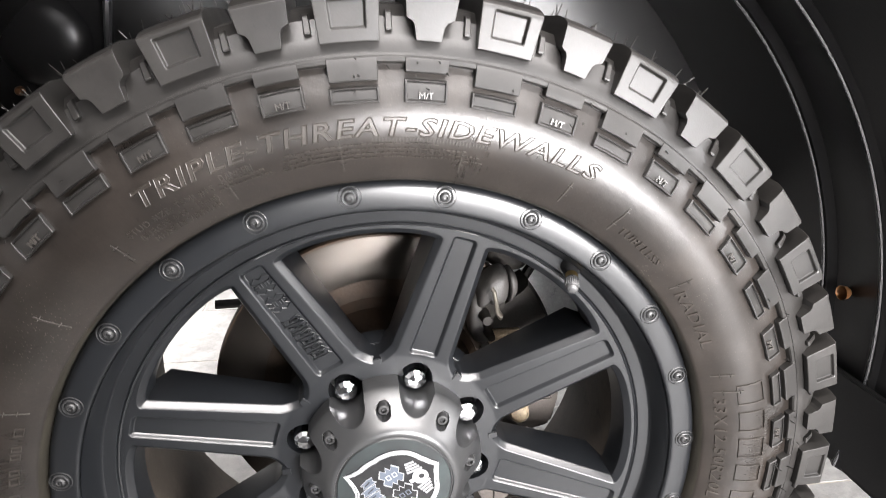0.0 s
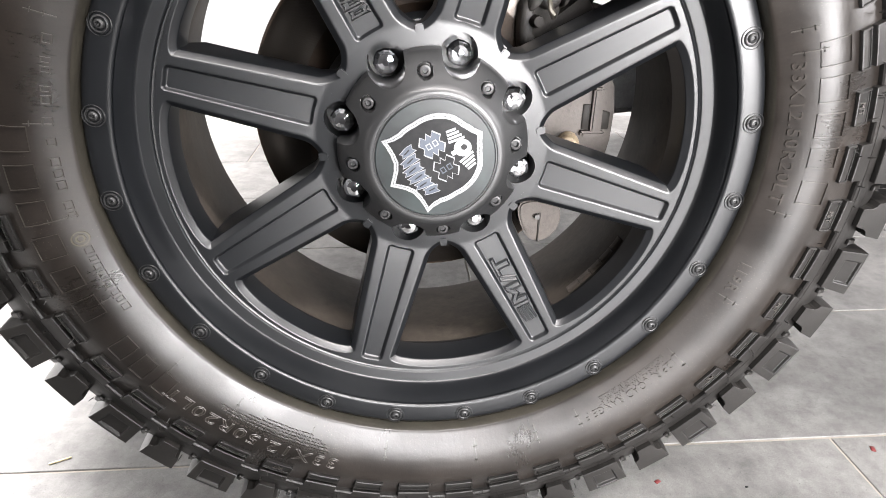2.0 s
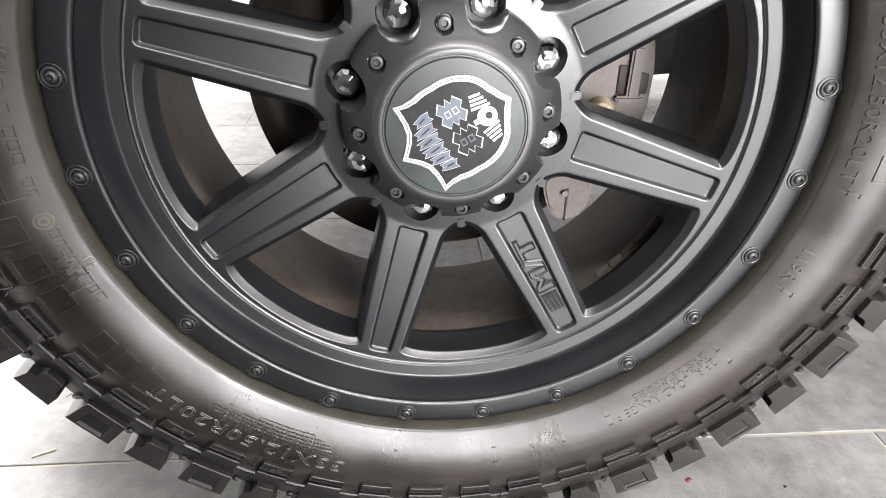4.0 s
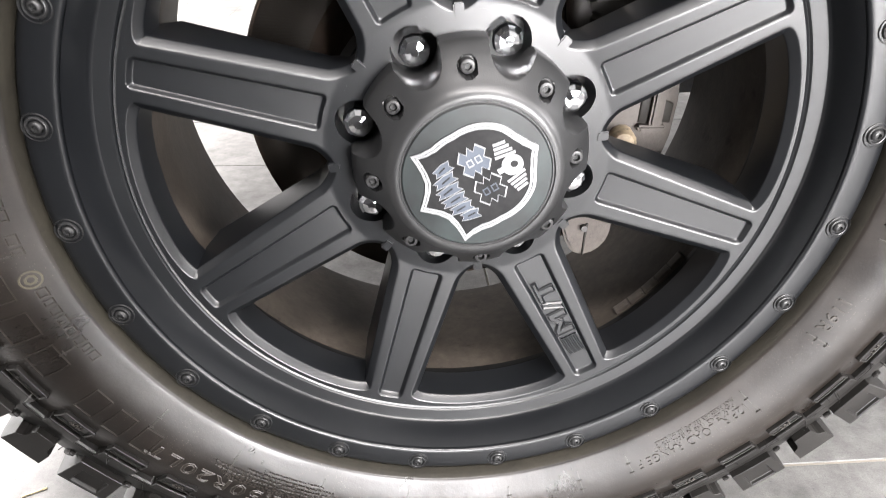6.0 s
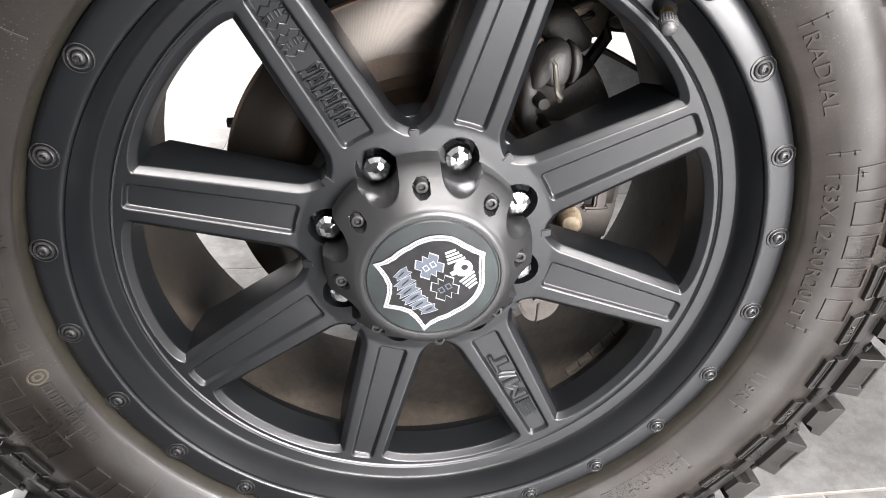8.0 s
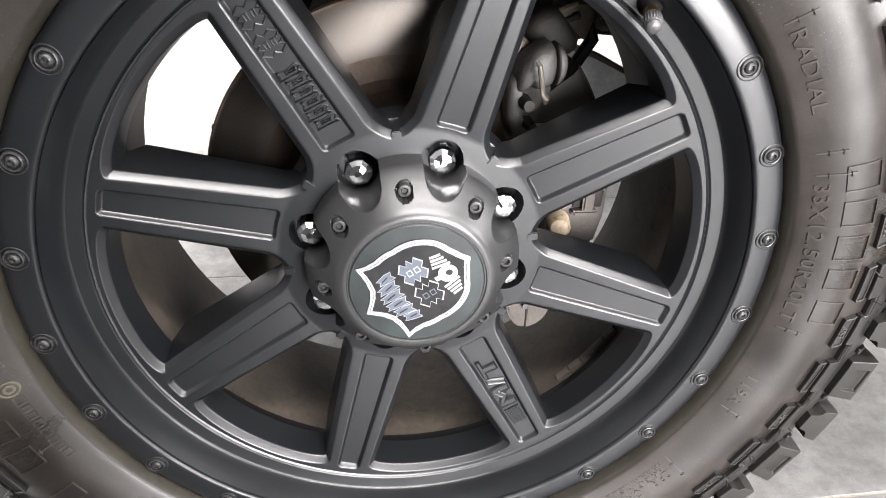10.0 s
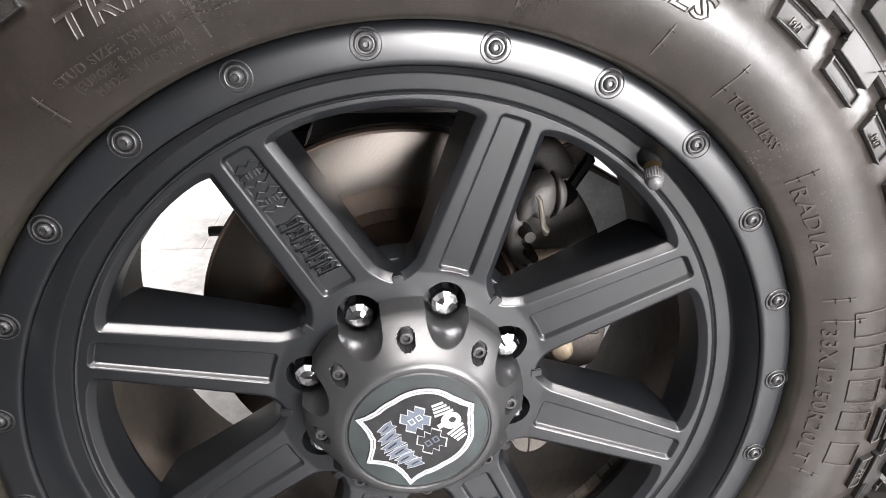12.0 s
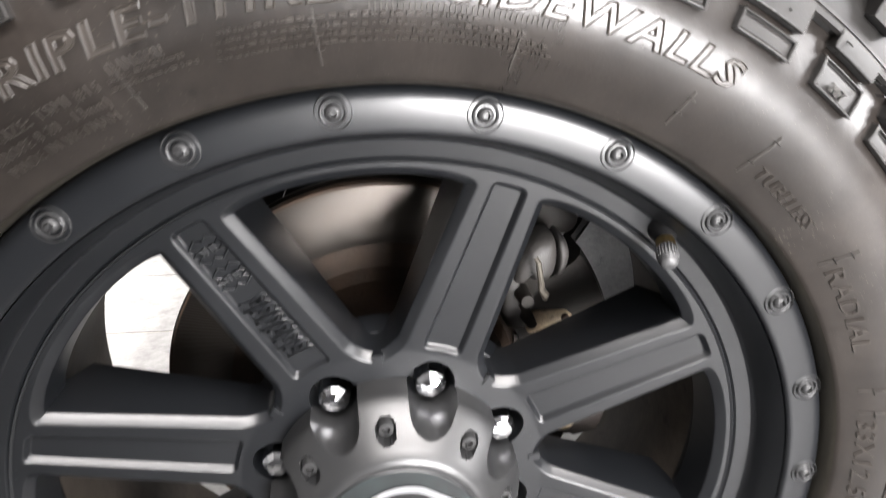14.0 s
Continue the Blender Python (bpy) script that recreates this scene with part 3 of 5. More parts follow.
PITCH = 360 / 23
FOOT = lambda deg: abs((deg + 90 + 180) % 360 - 180) < 22


def lug(rows, us, bend, window=0.0):
    """A shoulder lug from rows of (radius, depth, half angle), running back across the tread, with a window sunk in its outer face."""
    verts, faces, n = [], [], len(us)
    for r, y, half in rows:
        for s in us:
            deep = window if (abs(s) < 0.555 and 0.3833 < r < 0.4004) else 0.0
            skew = half if s < 0 else 0.85 * half + 0.2
            verts.append(polar(r, radians(s * (half if window else skew)), y + deep))
    for i in range(len(rows) - 1):
        for c in range(n - 1):
            faces.append((i * n + c, i * n + c + 1, (i + 1) * n + c + 1, (i + 1) * n + c))
    start = len(verts)
    rim = list(reversed(range(n))) + [i * n for i in range(1, len(rows))] + [(len(rows) - 1) * n + c for c in range(1, n)] + [i * n + n - 1 for i in reversed(range(len(rows) - 1))]
    for k in rim:
        v = verts[k]
        r, a = math.hypot(v.x, v.z), math.atan2(v.z, v.x)
        verts.append(polar(min(r + 0.003, 0.4130), a * 0.95, 0.088))
    for k in range(len(rim) - 1):
        faces.append((rim[k], rim[k + 1], start + k + 1, start + k))
    if bend:
        verts = [bend(v) for v in verts]
    return shell(verts, faces, 28)


SHOULDER = [(0.4035, -0.0186, 3.05), (0.4058, -0.0160, 3.02), (0.4085, -0.0070, 2.98), (0.4108, 0.0080, 2.95)]


def block_a(bend=None):
    """A square shoulder lug with a sunk window in its outer face, rounding over into the tread."""
    face = [(r, -0.0212 + 0.08 * (r - 0.3745), 2.92 + 4.3 * (r - 0.3745)) for r in (0.3745, 0.3752, 0.3828, 0.3840, 0.3998, 0.4010)]
    return lug(face + SHOULDER, [-1, -0.965, -0.58, -0.53, 0.53, 0.58, 0.965, 1], bend, 0.0030)


def block_b(bend=None):
    """A shoulder lug with stepped flanks, narrower at its foot."""
    face = [(r, -0.0208 + 0.07 * (r - 0.3755), h) for r, h in ((0.3755, 1.25), (0.3762, 1.28), (0.3845, 1.50), (0.3872, 1.75), (0.3886, 2.20), (0.3895, 2.42), (0.3980, 2.52))]
    return lug(face + [(r, y, h - 0.45) for r, y, h in SHOULDER], [-1, -0.955, 0, 0.955, 1], bend)


def side_block(plain, bend=None):
    """A two-tier biter on the sidewall: a bar hanging from the shoulder above a framed panel."""
    out = []
    h, foot, top = (2.58, 0.3500, 0.3470) if plain else (2.28, 0.3552, 0.3515)
    bar = [(foot, side_y(foot) + 0.002), (foot + 0.0002, side_y(foot) - 0.0052), (foot + 0.0010, side_y(foot) - 0.0060), (0.3620, -0.0206), (0.3650, -0.0192), (0.3655, -0.0120)]
    rise = lambda r, q: (r, side_y(r) - q)
    panel = [rise(0.3368, -0.002), rise(0.3369, 0.0034), rise(0.3374, 0.0040), rise(0.3382, 0.0040), rise(0.3386, 0.0022), rise((0.3386 + top) / 2, 0.0026), rise(top - 0.0018, 0.0024), rise(top - 0.0014, 0.0042), rise(top - 0.0005, 0.0042), rise(top, -0.002)]
    out.append(wedge(bar, h, h + 0.02, bend=bend))
    out.append(wedge(panel, h, h, bend=bend))
    side = [rise(0.3368, -0.002), rise(0.3370, 0.0042), rise((0.3386 + top) / 2, 0.0047), rise(top - 0.0002, 0.0044), rise(top, -0.002)]
    for s in (-1, 1):
        m = turn(s * (h - 0.04))
        out.append(wedge(side, 0.13, 0.13, n=1, bend=(lambda v, m=m: bend(m @ v)) if bend else (lambda v, m=m: m @ v)))
    return joined(*out)


A_ME, B_ME, P_ME, T_ME = bevelled(block_a(), 0.0011, 1, 25, 12), bevelled(block_b(), 0.0011, 1, 25, 12), bevelled(side_block(True), 0.0005, 1, 25, 12), bevelled(side_block(False), 0.0005, 1, 25, 12)
for k in range(23):
    da, db = 94.1 + PITCH * k, 94.1 + PITCH * (k + 0.5)
    for name, deg, me, maker in (("tread_lug", da, A_ME, block_a), ("stepped_tread_lug", db, B_ME, block_b), ("sidewall_lug", da, P_ME, lambda b: side_block(True, b)),
                                 ("short_sidewall_lug", db, T_ME, lambda b: side_block(False, b))):
        part(name, maker(turned_sag(deg)) if FOOT(deg) else me, TREAD, tyre, "", turn(deg))


# Low fins in the gaps between the shoulder lugs
FIN = [(0.3805, 0.010), (0.3808, -0.0140), (0.3820, -0.0152), (0.3925, -0.0085), (0.3940, -0.0060), (0.3945, 0.020)]
fin_me = bevelled(wedge(FIN, 0.36, 0.30, n=1), 0.0006, 1, 25, 12)
for k in range(46):
    deg = 94.1 + PITCH * (k / 2 + 0.25)
    if not FOOT(deg):
        part("tread_fin", fin_me, TREAD, tyre, "", turn(deg))

# ---- raised shapes and writing ----
def plate_mesh(outline, y_front, y_back, soft=0.0):
    """A flat raised piece on the wheel's face from an (x, z) outline."""
    n = len(outline)
    verts = [Vector((x, y_front, z)) for x, z in outline] + [Vector((x, y_back, z)) for x, z in outline]
    faces = [tuple(range(n))] + [(i, (i + 1) % n, n + (i + 1) % n, n + i) for i in range(n)]
    me = shell(verts, faces, 30)
    return bevelled(me, soft) if soft else me


def band_mesh(outer, inner, y_front, y_back):
    n = len(outer)
    verts = [Vector((x, y_front, z)) for x, z in outer] + [Vector((x, y_front, z)) for x, z in inner]
    verts += [Vector((x, y_back, z)) for x, z in outer] + [Vector((x, y_back, z)) for x, z in inner]
    faces = []
    for i in range(n):
        j = (i + 1) % n
        faces += [(i, j, n + j, n + i), (i, j, 2 * n + j, 2 * n + i), (n + i, n + j, 3 * n + j, 3 * n + i)]
    return shell(verts, faces, 30)


# The emblem: a shield on its side, in its own axes (u towards the point, v across).
SHIELD = [(0, 0.0450), (6, 0.0408), (14, 0.0370), (26, 0.0352), (38, 0.0382), (46, 0.0430), (51, 0.0482), (56, 0.0428), (66, 0.0388), (90, 0.0368), (118, 0.0390), (140, 0.0402), (158, 0.0395), (172, 0.0418), (180, 0.0455)]
AXIS = radians(211)


def shield_r(psi):
    psi = abs(psi)
    for (a0, r0), (a1, r1) in zip(SHIELD, SHIELD[1:]):
        if psi <= a1:
            return r0 + (r1 - r0) * (psi - a0) / (a1 - a0)
    return SHIELD[-1][1]


def shield(scale, n=120):
    pts = []
    for i in range(n):
        psi = -180 + 360 * i / n
        a = AXIS + radians(psi)
        r = shield_r(psi) * scale
        pts.append((r * math.cos(a), r * math.sin(a)))
    return pts


def tilted(points, u0, v0, size, spin_deg=0.0):
    """Points in emblem axes, turned, scaled and put at (u0, v0)."""
    c, s = math.cos(radians(spin_deg)), math.sin(radians(spin_deg))
    out = []
    for u, v in points:
        u, v = 0.002 + 1.18 * (u0 + size * (u * c - v * s)), 0.001 + 1.18 * (v0 - 0.004 + size * (u * s + v * c))
        out.append((u * math.cos(AXIS) - v * math.sin(AXIS), u * math.sin(AXIS) + v * math.cos(AXIS)))
    return out


emblem = part("emblem", plate_mesh(shield(1.0), 0.0040, 0.0052), EMBLEM, cap, "black shield emblem with silver border and blue-grey shapes")
part("silver_border", band_mesh(shield(0.995), shield(0.940), 0.0036, 0.0046), SILVER, emblem)
part("inner_silver_border", band_mesh(shield(0.928), shield(0.885), 0.0036, 0.0046), SILVER, emblem)
SLAB = [(-0.5, -0.38), (-0.1, -0.5), (0.5, -0.34), (0.36, -0.05), (0.52, 0.30), (0.1, 0.44), (-0.5, 0.50), (-0.36, 0.1)]
BAT = [(-0.5, -0.2), (-0.28, -0.5), (-0.12, -0.3), (0.0, -0.52), (0.12, -0.3), (0.28, -0.5), (0.5, -0.2), (0.34, 0.0), (0.5, 0.2), (0.28, 0.5), (0.12, 0.3), (0.0, 0.52), (-0.12, 0.3), (-0.28, 0.5), (-0.5, 0.2), (-0.34, 0.0)]
BLOCK = [(-0.5, -0.5), (0.5, -0.5), (0.5, 0.5), (-0.5, 0.5)]


def grown(points, du, dv):
    return [(u * du, v * dv) for u, v in points]


# Six jagged blue pieces in an arch, with fine silver edges and dark strokes
for i in range(6):
    f = (i - 2.5) / 2.5
    v, u, long, turned = 0.0043 + 0.0066 * (i - 2.5), 0.0125 + 0.0035 * (1 - f * f), 0.0108 + 0.0036 * (1 - f * f), -9 * f
    part("blue_piece", plate_mesh(tilted(grown(SLAB, long, 0.0058), u, v, 1.0, turned), 0.0037, 0.0046), BLUE, emblem)
    part("silver_edge", band_mesh(tilted(grown(SLAB, long * 1.08, 0.0066), u, v, 1.0, turned), tilted(grown(SLAB, long, 0.0059), u, v, 1.0, turned), 0.00355, 0.0046), SILVER, emblem)
    part("dark_stroke", plate_mesh(tilted(grown(BLOCK, long * 0.45, 0.0009), u + 0.0006 * (-1) ** i, v, 1.0, turned + 8), 0.0035, 0.0046), EMBLEM, emblem)
for v, fill in ((-0.0075, BLUE), (0.0125, EMBLEM)):
    part("bat_shape", plate_mesh(tilted(BAT, -0.0050, v, 0.0165), 0.0037, 0.0046), fill, emblem)
    part("silver_edge", band_mesh(tilted(BAT, -0.0050, v, 0.0182), tilted(BAT, -0.0050, v, 0.0166), 0.00355, 0.0046), SILVER, emblem)
    for du in (-0.0026, 0.0026):
        part("small_window", band_mesh(tilted(grown(BLOCK, 0.0036, 0.0044), -0.0050 + du, v, 1.0), tilted(grown(BLOCK, 0.0024, 0.0030), -0.0050 + du, v, 1.0), 0.0034, 0.0046), SILVER if fill is BLUE else BLUE, emblem)
circle = [(math.cos(2 * math.pi * i / 24), math.sin(2 * math.pi * i / 24)) for i in range(24)]
part("silver_disc", band_mesh(tilted(circle, -0.0225, 0.0055, 0.0062), tilted(circle, -0.0235, 0.0055, 0.0022), 0.0034, 0.0046), SILVER, emblem)
for side in (-1, 1):
    for k in range(4):
        part("silver_feather", plate_mesh(tilted(grown(BLOCK, 0.0120 - 0.0016 * k, 0.0017), -0.0215, 0.0055 + side * (0.0072 + 0.0026 * k), 1.0, side * 10), 0.0036, 0.0046), SILVER, emblem)
part("silver_foot", plate_mesh(tilted(grown(BLOCK, 0.0050, 0.0034), -0.0160, 0.0055, 1.0), 0.0036, 0.0046), SILVER, emblem)


def letters(text, height, depth, spacing=1.0, line=0.0, resolution=2, fat=0.0):
    """A raised line of writing as plain mesh data: x along the line, y up, z its relief. With a line width its letters are outlines."""
    curve = bpy.data.curves.new("writing", "FONT")
    curve.body, curve.size, curve.resolution_u, curve.space_character, curve.offset = text, height / 0.69, resolution, spacing, fat
    if line:
        curve.fill_mode, curve.bevel_depth, curve.bevel_resolution = "NONE", line, 0
    else:
        curve.extrude = depth
    ob = new("writing", curve)
    dg = bpy.context.evaluated_depsgraph_get()
    dg.update()
    me = bpy.data.meshes.new_from_object(ob.evaluated_get(dg))
    bpy.data.objects.remove(ob)
    bm = bmesh.new()
    bm.from_mesh(me)
    bpy.data.meshes.remove(me)
    for k in range(1, 5):
        bmesh.ops.bisect_plane(bm, geom=bm.verts[:] + bm.edges[:] + bm.faces[:], dist=1e-7, plane_co=(0, height * k / 5, 0), plane_no=(0, 1, 0))
    bm.verts.index_update()
    verts = [Vector(v.co) for v in bm.verts]
    faces = [tuple(v.index for v in f.verts) for f in bm.faces]
    bm.free()
    return verts, faces


def glyphs(verts, faces):
    """The faces of a line of writing, letter by letter: pieces that overlap along the line belong together."""
    root = list(range(len(verts)))

    def find(i):
        while root[i] != i:
            root[i] = root[root[i]]
            i = root[i]
        return i

    for f in faces:
        for k in f[1:]:
            root[find(k)] = find(f[0])
    islands = {}
    for f in faces:
        islands.setdefault(find(f[0]), []).append(f)
    spans = sorted((min(verts[k].x for f in fs for k in f), max(verts[k].x for f in fs for k in f), fs) for fs in islands.values())
    out = []
    for lo, hi, fs in spans:
        if out and (lo + hi) / 2 < out[-1][1]:
            out[-1] = (out[-1][0], max(hi, out[-1][1]), out[-1][2] + fs)
        else:
            out.append((lo, hi, fs))
    return out


def arc_writing(text, start, end, base, height, relief=0.0007, line=0.0, slant=0.0, fat=0.0):
    """Writing round the sidewall, clockwise from start to end degrees, feet towards the axle: each letter a piece."""
    pieces, lo, hi = [], None, None
    for kind in ((0.0, line) if line else (0.0,)):
        verts, faces = letters(text, height, 0.0006, 1.12, kind, fat=fat)
        if lo is None:
            lo, hi = min(v.x for v in verts), max(v.x for v in verts)
        out = []
        for v in verts:
            a = start + (end - start) * (v.x - lo + slant * v.y) / (hi - lo + slant * height)
            r = base + v.y
            if kind:
                y = side_y(r) - 0.50 * relief - 1.4 * v.z
            else:
                y = side_y(r) - relief * ((0.35 if line else 0.95) if v.z > 0 else -0.6)
            out.append(sag(polar(r, radians(a), y)))
        pieces.append([(x0, x1, shell_of(out, fs)) for x0, x1, fs in glyphs(verts, faces)])
    for x0, x1, me in pieces[0]:
        mid = (x0 + x1) / 2
        more = [m for q in pieces[1:] for a, b, m in q if a - 1e-4 <= mid <= b + 1e-4]
        part("raised_letter", joined(me, *more) if more else me, MOULDED, tyre, 'raised rubber letter of the writing "%s"' % text)


def shell_of(verts, faces):
    """A mesh from the vertices that some faces use."""
    used = sorted({k for f in faces for k in f})
    at = {k: i for i, k in enumerate(used)}
    return shell([verts[k] for k in used], [tuple(at[k] for k in f) for f in faces], 30)


arc_writing("TRIPLE-THREAT-SIDEWALLS", 122.0, 62.6, 0.3150, 0.0118, 0.0011, 0.00036, 0.18, 0.0003)
arc_writing("33X12.50R20LT", 16.2, -7.0, 0.2893, 0.0088, 0.0012)
arc_writing("33X12.50R20LT", -108.0, -140.4, 0.3130, 0.0115, 0.0013, 0.00045, 0.1)
arc_writing("RADIAL", 39.0, 27.0, 0.2905, 0.0080, 0.0011)
arc_writing("TUBELESS", 54.6, 45.6, 0.2930, 0.0060, 0.0011)
arc_writing("119R", -18.6, -24.2, 0.2915, 0.0082, 0.0011)
arc_writing("12P.R. LOAD RANGE F", -40.6, -60.0, 0.2985, 0.0066, 0.0011)
arc_writing("MAX LOAD 1360 kg (3000 lbs) AT", -41.8, -56.6, 0.2945, 0.0029, 0.0009)
arc_writing("MAX PRESSURE 550 kPa (80 psi) COLD", -41.2, -56.0, 0.2905, 0.0029, 0.0009)
arc_writing("STUD SIZE: TSMI #15", 125.5, 113.0, 0.3030, 0.0042, 0.0013)
arc_writing("(EUROPE 8-20 - 13mm)", 124.6, 113.2, 0.2966, 0.0040, 0.0013)
arc_writing("MADE IN VIETNAM", 123.5, 113.4, 0.2905, 0.0040, 0.0013)
arc_writing("DANGER!", 111.8, 107.6, 0.3066, 0.0046, 0.0013)


def arc_bar(a0, a1, r0, r1, relief=0.0009):
    """A plain raised bar on the sidewall, following its bulge."""
    mid, half = (a0 + a1) / 2, abs(a1 - a0) / 2
    k = max(1, int((r1 - r0) / 0.003))
    top = [(r0 + 0.0003 + (r1 - r0 - 0.0006) * i / k) for i in range(k + 1)]
    sec = [(r0, side_y(r0) + 0.001)] + [(r, side_y(r) - relief) for r in top] + [(r1, side_y(r1) + 0.001)]
    m = turn(mid)
    return wedge(sec, half, half, n=max(1, int(half * 1.2)), bend=lambda v: sag(m @ v))


def arc_frame(a0, a1, r0, r1, line=0.0013, relief=0.0011):
    """A raised outline on the sidewall, in place of a brand's letter."""
    da = math.degrees(line / ((r0 + r1) / 2))
    return joined(arc_bar(a0, a1, r0, r0 + line, relief), arc_bar(a0, a1, r1 - line, r1, relief), arc_bar(a0, a0 - da, r0, r1, relief), arc_bar(a1 + da, a1, r0, r1, relief))


# Brand names as plain raised outlines, none of them a letter
def pad_mesh(a, wide, r0, r1, relief):
    return arc_frame(a, a - wide, r0, r1, 0.0008, 1.0 * relief)




for i in range(5):
    part("raised_pad", pad_mesh(18.6 - 5.25 * i, 3.7 if i != 3 else 3.2, 0.3065, 0.3290, 0.0012), MOULDED, tyre)
for i in range(6):
    part("raised_pad", pad_mesh(203.6 - 5.4 * i, 3.6, 0.3060, 0.3270, 0.0013), MOULDED, tyre)
for i in range(3):
    part("raised_pad", pad_mesh(220.3 - 4.4 * i, 2.9, 0.3060, 0.3270, 0.0013), MOULDED, tyre)
# Lines too fine to read, as thin bars
rng = random.Random(4)
for r, a0, a1 in ((0.3040, 112.2, 106.2), (0.3005, 112.4, 105.6), (0.3085, 103.5, 84.5), (0.3052, 103.8, 80.5), (0.3020, 104.0, 78.5), (0.2988, 104.2, 78.0),
                  (0.3098, -110.5, -128.0), (0.3070, -110.0, -129.5), (0.3042, -110.5, -131.0), (0.3014, -111.0, -131.5), (0.2986, -112.0, -126.0), (0.2957, -114.0, -123.0)):
    pieces, a = [], a0
    while a > a1:
        w = rng.uniform(0.12, 0.6)
        pieces.append(arc_bar(a, a - w, r + rng.uniform(0, 0.0004), r + rng.uniform(0.0013, 0.0021), 0.0014))
        a -= w + rng.uniform(0.10, 0.35)
    tagged(part("fine_writing", joined(*pieces), MOULDED, tyre, "line of fine raised writing"), kind="stuff")
part("comb_marks", joined(*[arc_bar(92.5 - 0.42 * k - 0.07, 92.5 - 0.42 * k + 0.07, 0.3105, 0.3140, 0.0006) for k in range(34)]), RAISED, tyre, "fine comb of raised lines")
a = 205.0
while a > 161:
    wide = rng.uniform(0.9, 1.5)
    if abs(a - 190.5) > 2.5:
        part("raised_mark", arc_frame(a, a - wide, 0.2905, 0.2968, 0.0011, 0.0012), MOULDED, tyre)
    a -= wide + rng.choice((0.4, 0.4, 0.4, 1.8))
mark = [(math.cos(2 * math.pi * i / 28), math.sin(2 * math.pi * i / 28)) for i in range(28)]
cx, cz = 0.2950 * math.cos(radians(191)), 0.2950 * math.sin(radians(191))
stamp = joined(band_mesh([(cx + 0.0062 * u, cz + 0.0062 * v) for u, v in mark], [(cx + 0.0052 * u, cz + 0.0052 * v) for u, v in mark], -1, 1),
               band_mesh([(cx + 0.0036 * u, cz + 0.0036 * v) for u, v in mark[::4]], [(cx + 0.0022 * u, cz + 0.0022 * v) for u, v in mark[::4]], -1, 1))
for v in stamp.vertices:
    v.co.y = side_y(math.hypot(v.co.x, v.co.z)) + (-0.0007 if v.co.y < 0 else 0.001)
part("round_mark", stamp, STAMP, tyre, "tan round inspection stamp")

# Mould ridges running out from the bead, and hairs left by the mould
for k in range(24):
    a = 141.5 + 15 * k + rng.uniform(-1.5, 1.5)
    a = (a + 180) % 360 - 180
    for lo, hi in ((45.0, 55.2), (26.4, 39.6), (-7.6, 16.8), (-24.8, -18.0), (-60.6, -40.0)):
        if lo < a < hi:
            a = lo - 0.8 if a < (lo + hi) / 2 else hi + 0.8
    top = 0.3080 if k % 3 else 0.3130
    part("mould_ridge", joined(arc_bar(a - 0.09, a + 0.09, 0.2900, top, 0.0008), *[arc_bar(a - 0.45, a + 0.30, q, q + 0.0007, 0.0014) for q in (0.2965, top - 0.004)]), RAISED, tyre)
hairs = []
for k in range(260):
    a = radians(rng.uniform(0, 360))
    r = rng.choice((0.3455, 0.3560, 0.3640, 0.3760, 0.3900, 0.4100)) + rng.uniform(-0.003, 0.003)
    y = {True: side_y(r) - 0.006, False: -0.006 + 0.24 * (r - 0.372)}[r < 0.366]
    p = polar(r, a, y)
    if p.z < -HUB + 0.012:
        continue
    d = Vector((rng.uniform(-0.5, 0.5), -1, rng.uniform(-0.5, 0.5))).normalized() * rng.uniform(0.002, 0.006)
    hairs.append(tube([p - d * 0.5, p + d * 0.5, p + d], [0.00050, 0.00045, 0.00030], 4))
for k in range(330):
    a = radians(rng.uniform(0, 360))
    p = polar(0.4100, a, rng.uniform(0.006, 0.05))
    if p.z < -HUB + 0.015:
        continue
    d = Vector((math.cos(a) + rng.uniform(-0.4, 0.4), rng.uniform(-0.6, 0.1), math.sin(a) + rng.uniform(-0.4, 0.4))).normalized() * rng.uniform(0.005, 0.011)
    hairs.append(tube([p, p + d * 0.6, p + d], [0.00055, 0.00050, 0.00030], 4))
tagged(part("mould_hairs", joined(*hairs), TREAD, tyre, "short rubber hairs left by the mould"), kind="stuff")
# Small M/T letters sunk in the short sidewall lugs
for k in range(23):
    deg = 94.1 + PITCH * (k + 0.5)
    if FOOT(deg):
        continue
    verts, faces = letters("M/T", 0.0042, 0.0006) if k == 0 else (lug_verts, lug_faces)
    lug_verts, lug_faces = verts, faces
    mid = (min(v.x for v in verts) + max(v.x for v in verts)) / 2
    if k == 0:
        lug_me = shell([polar(0.3393 + v.y, -(v.x - mid) / 0.341, -0.0263 - (0.0008 if v.z > 0 else -0.001)) for v in verts], faces, 30)
    part("lug_writing", lug_me, RAISED, tyre, "", turn(deg))

# Pocket relief on two spokes
def pocket_y(r):
    return face_y(r) + 0.0038


def ridge(points, height, width=0.0008):
    """A thin raised line round a closed outline in a spoke's pocket."""
    ring = [(x, pocket_y(x) - height, z) for x, z in points]
    return tube(ring + ring[:2], width, 6)


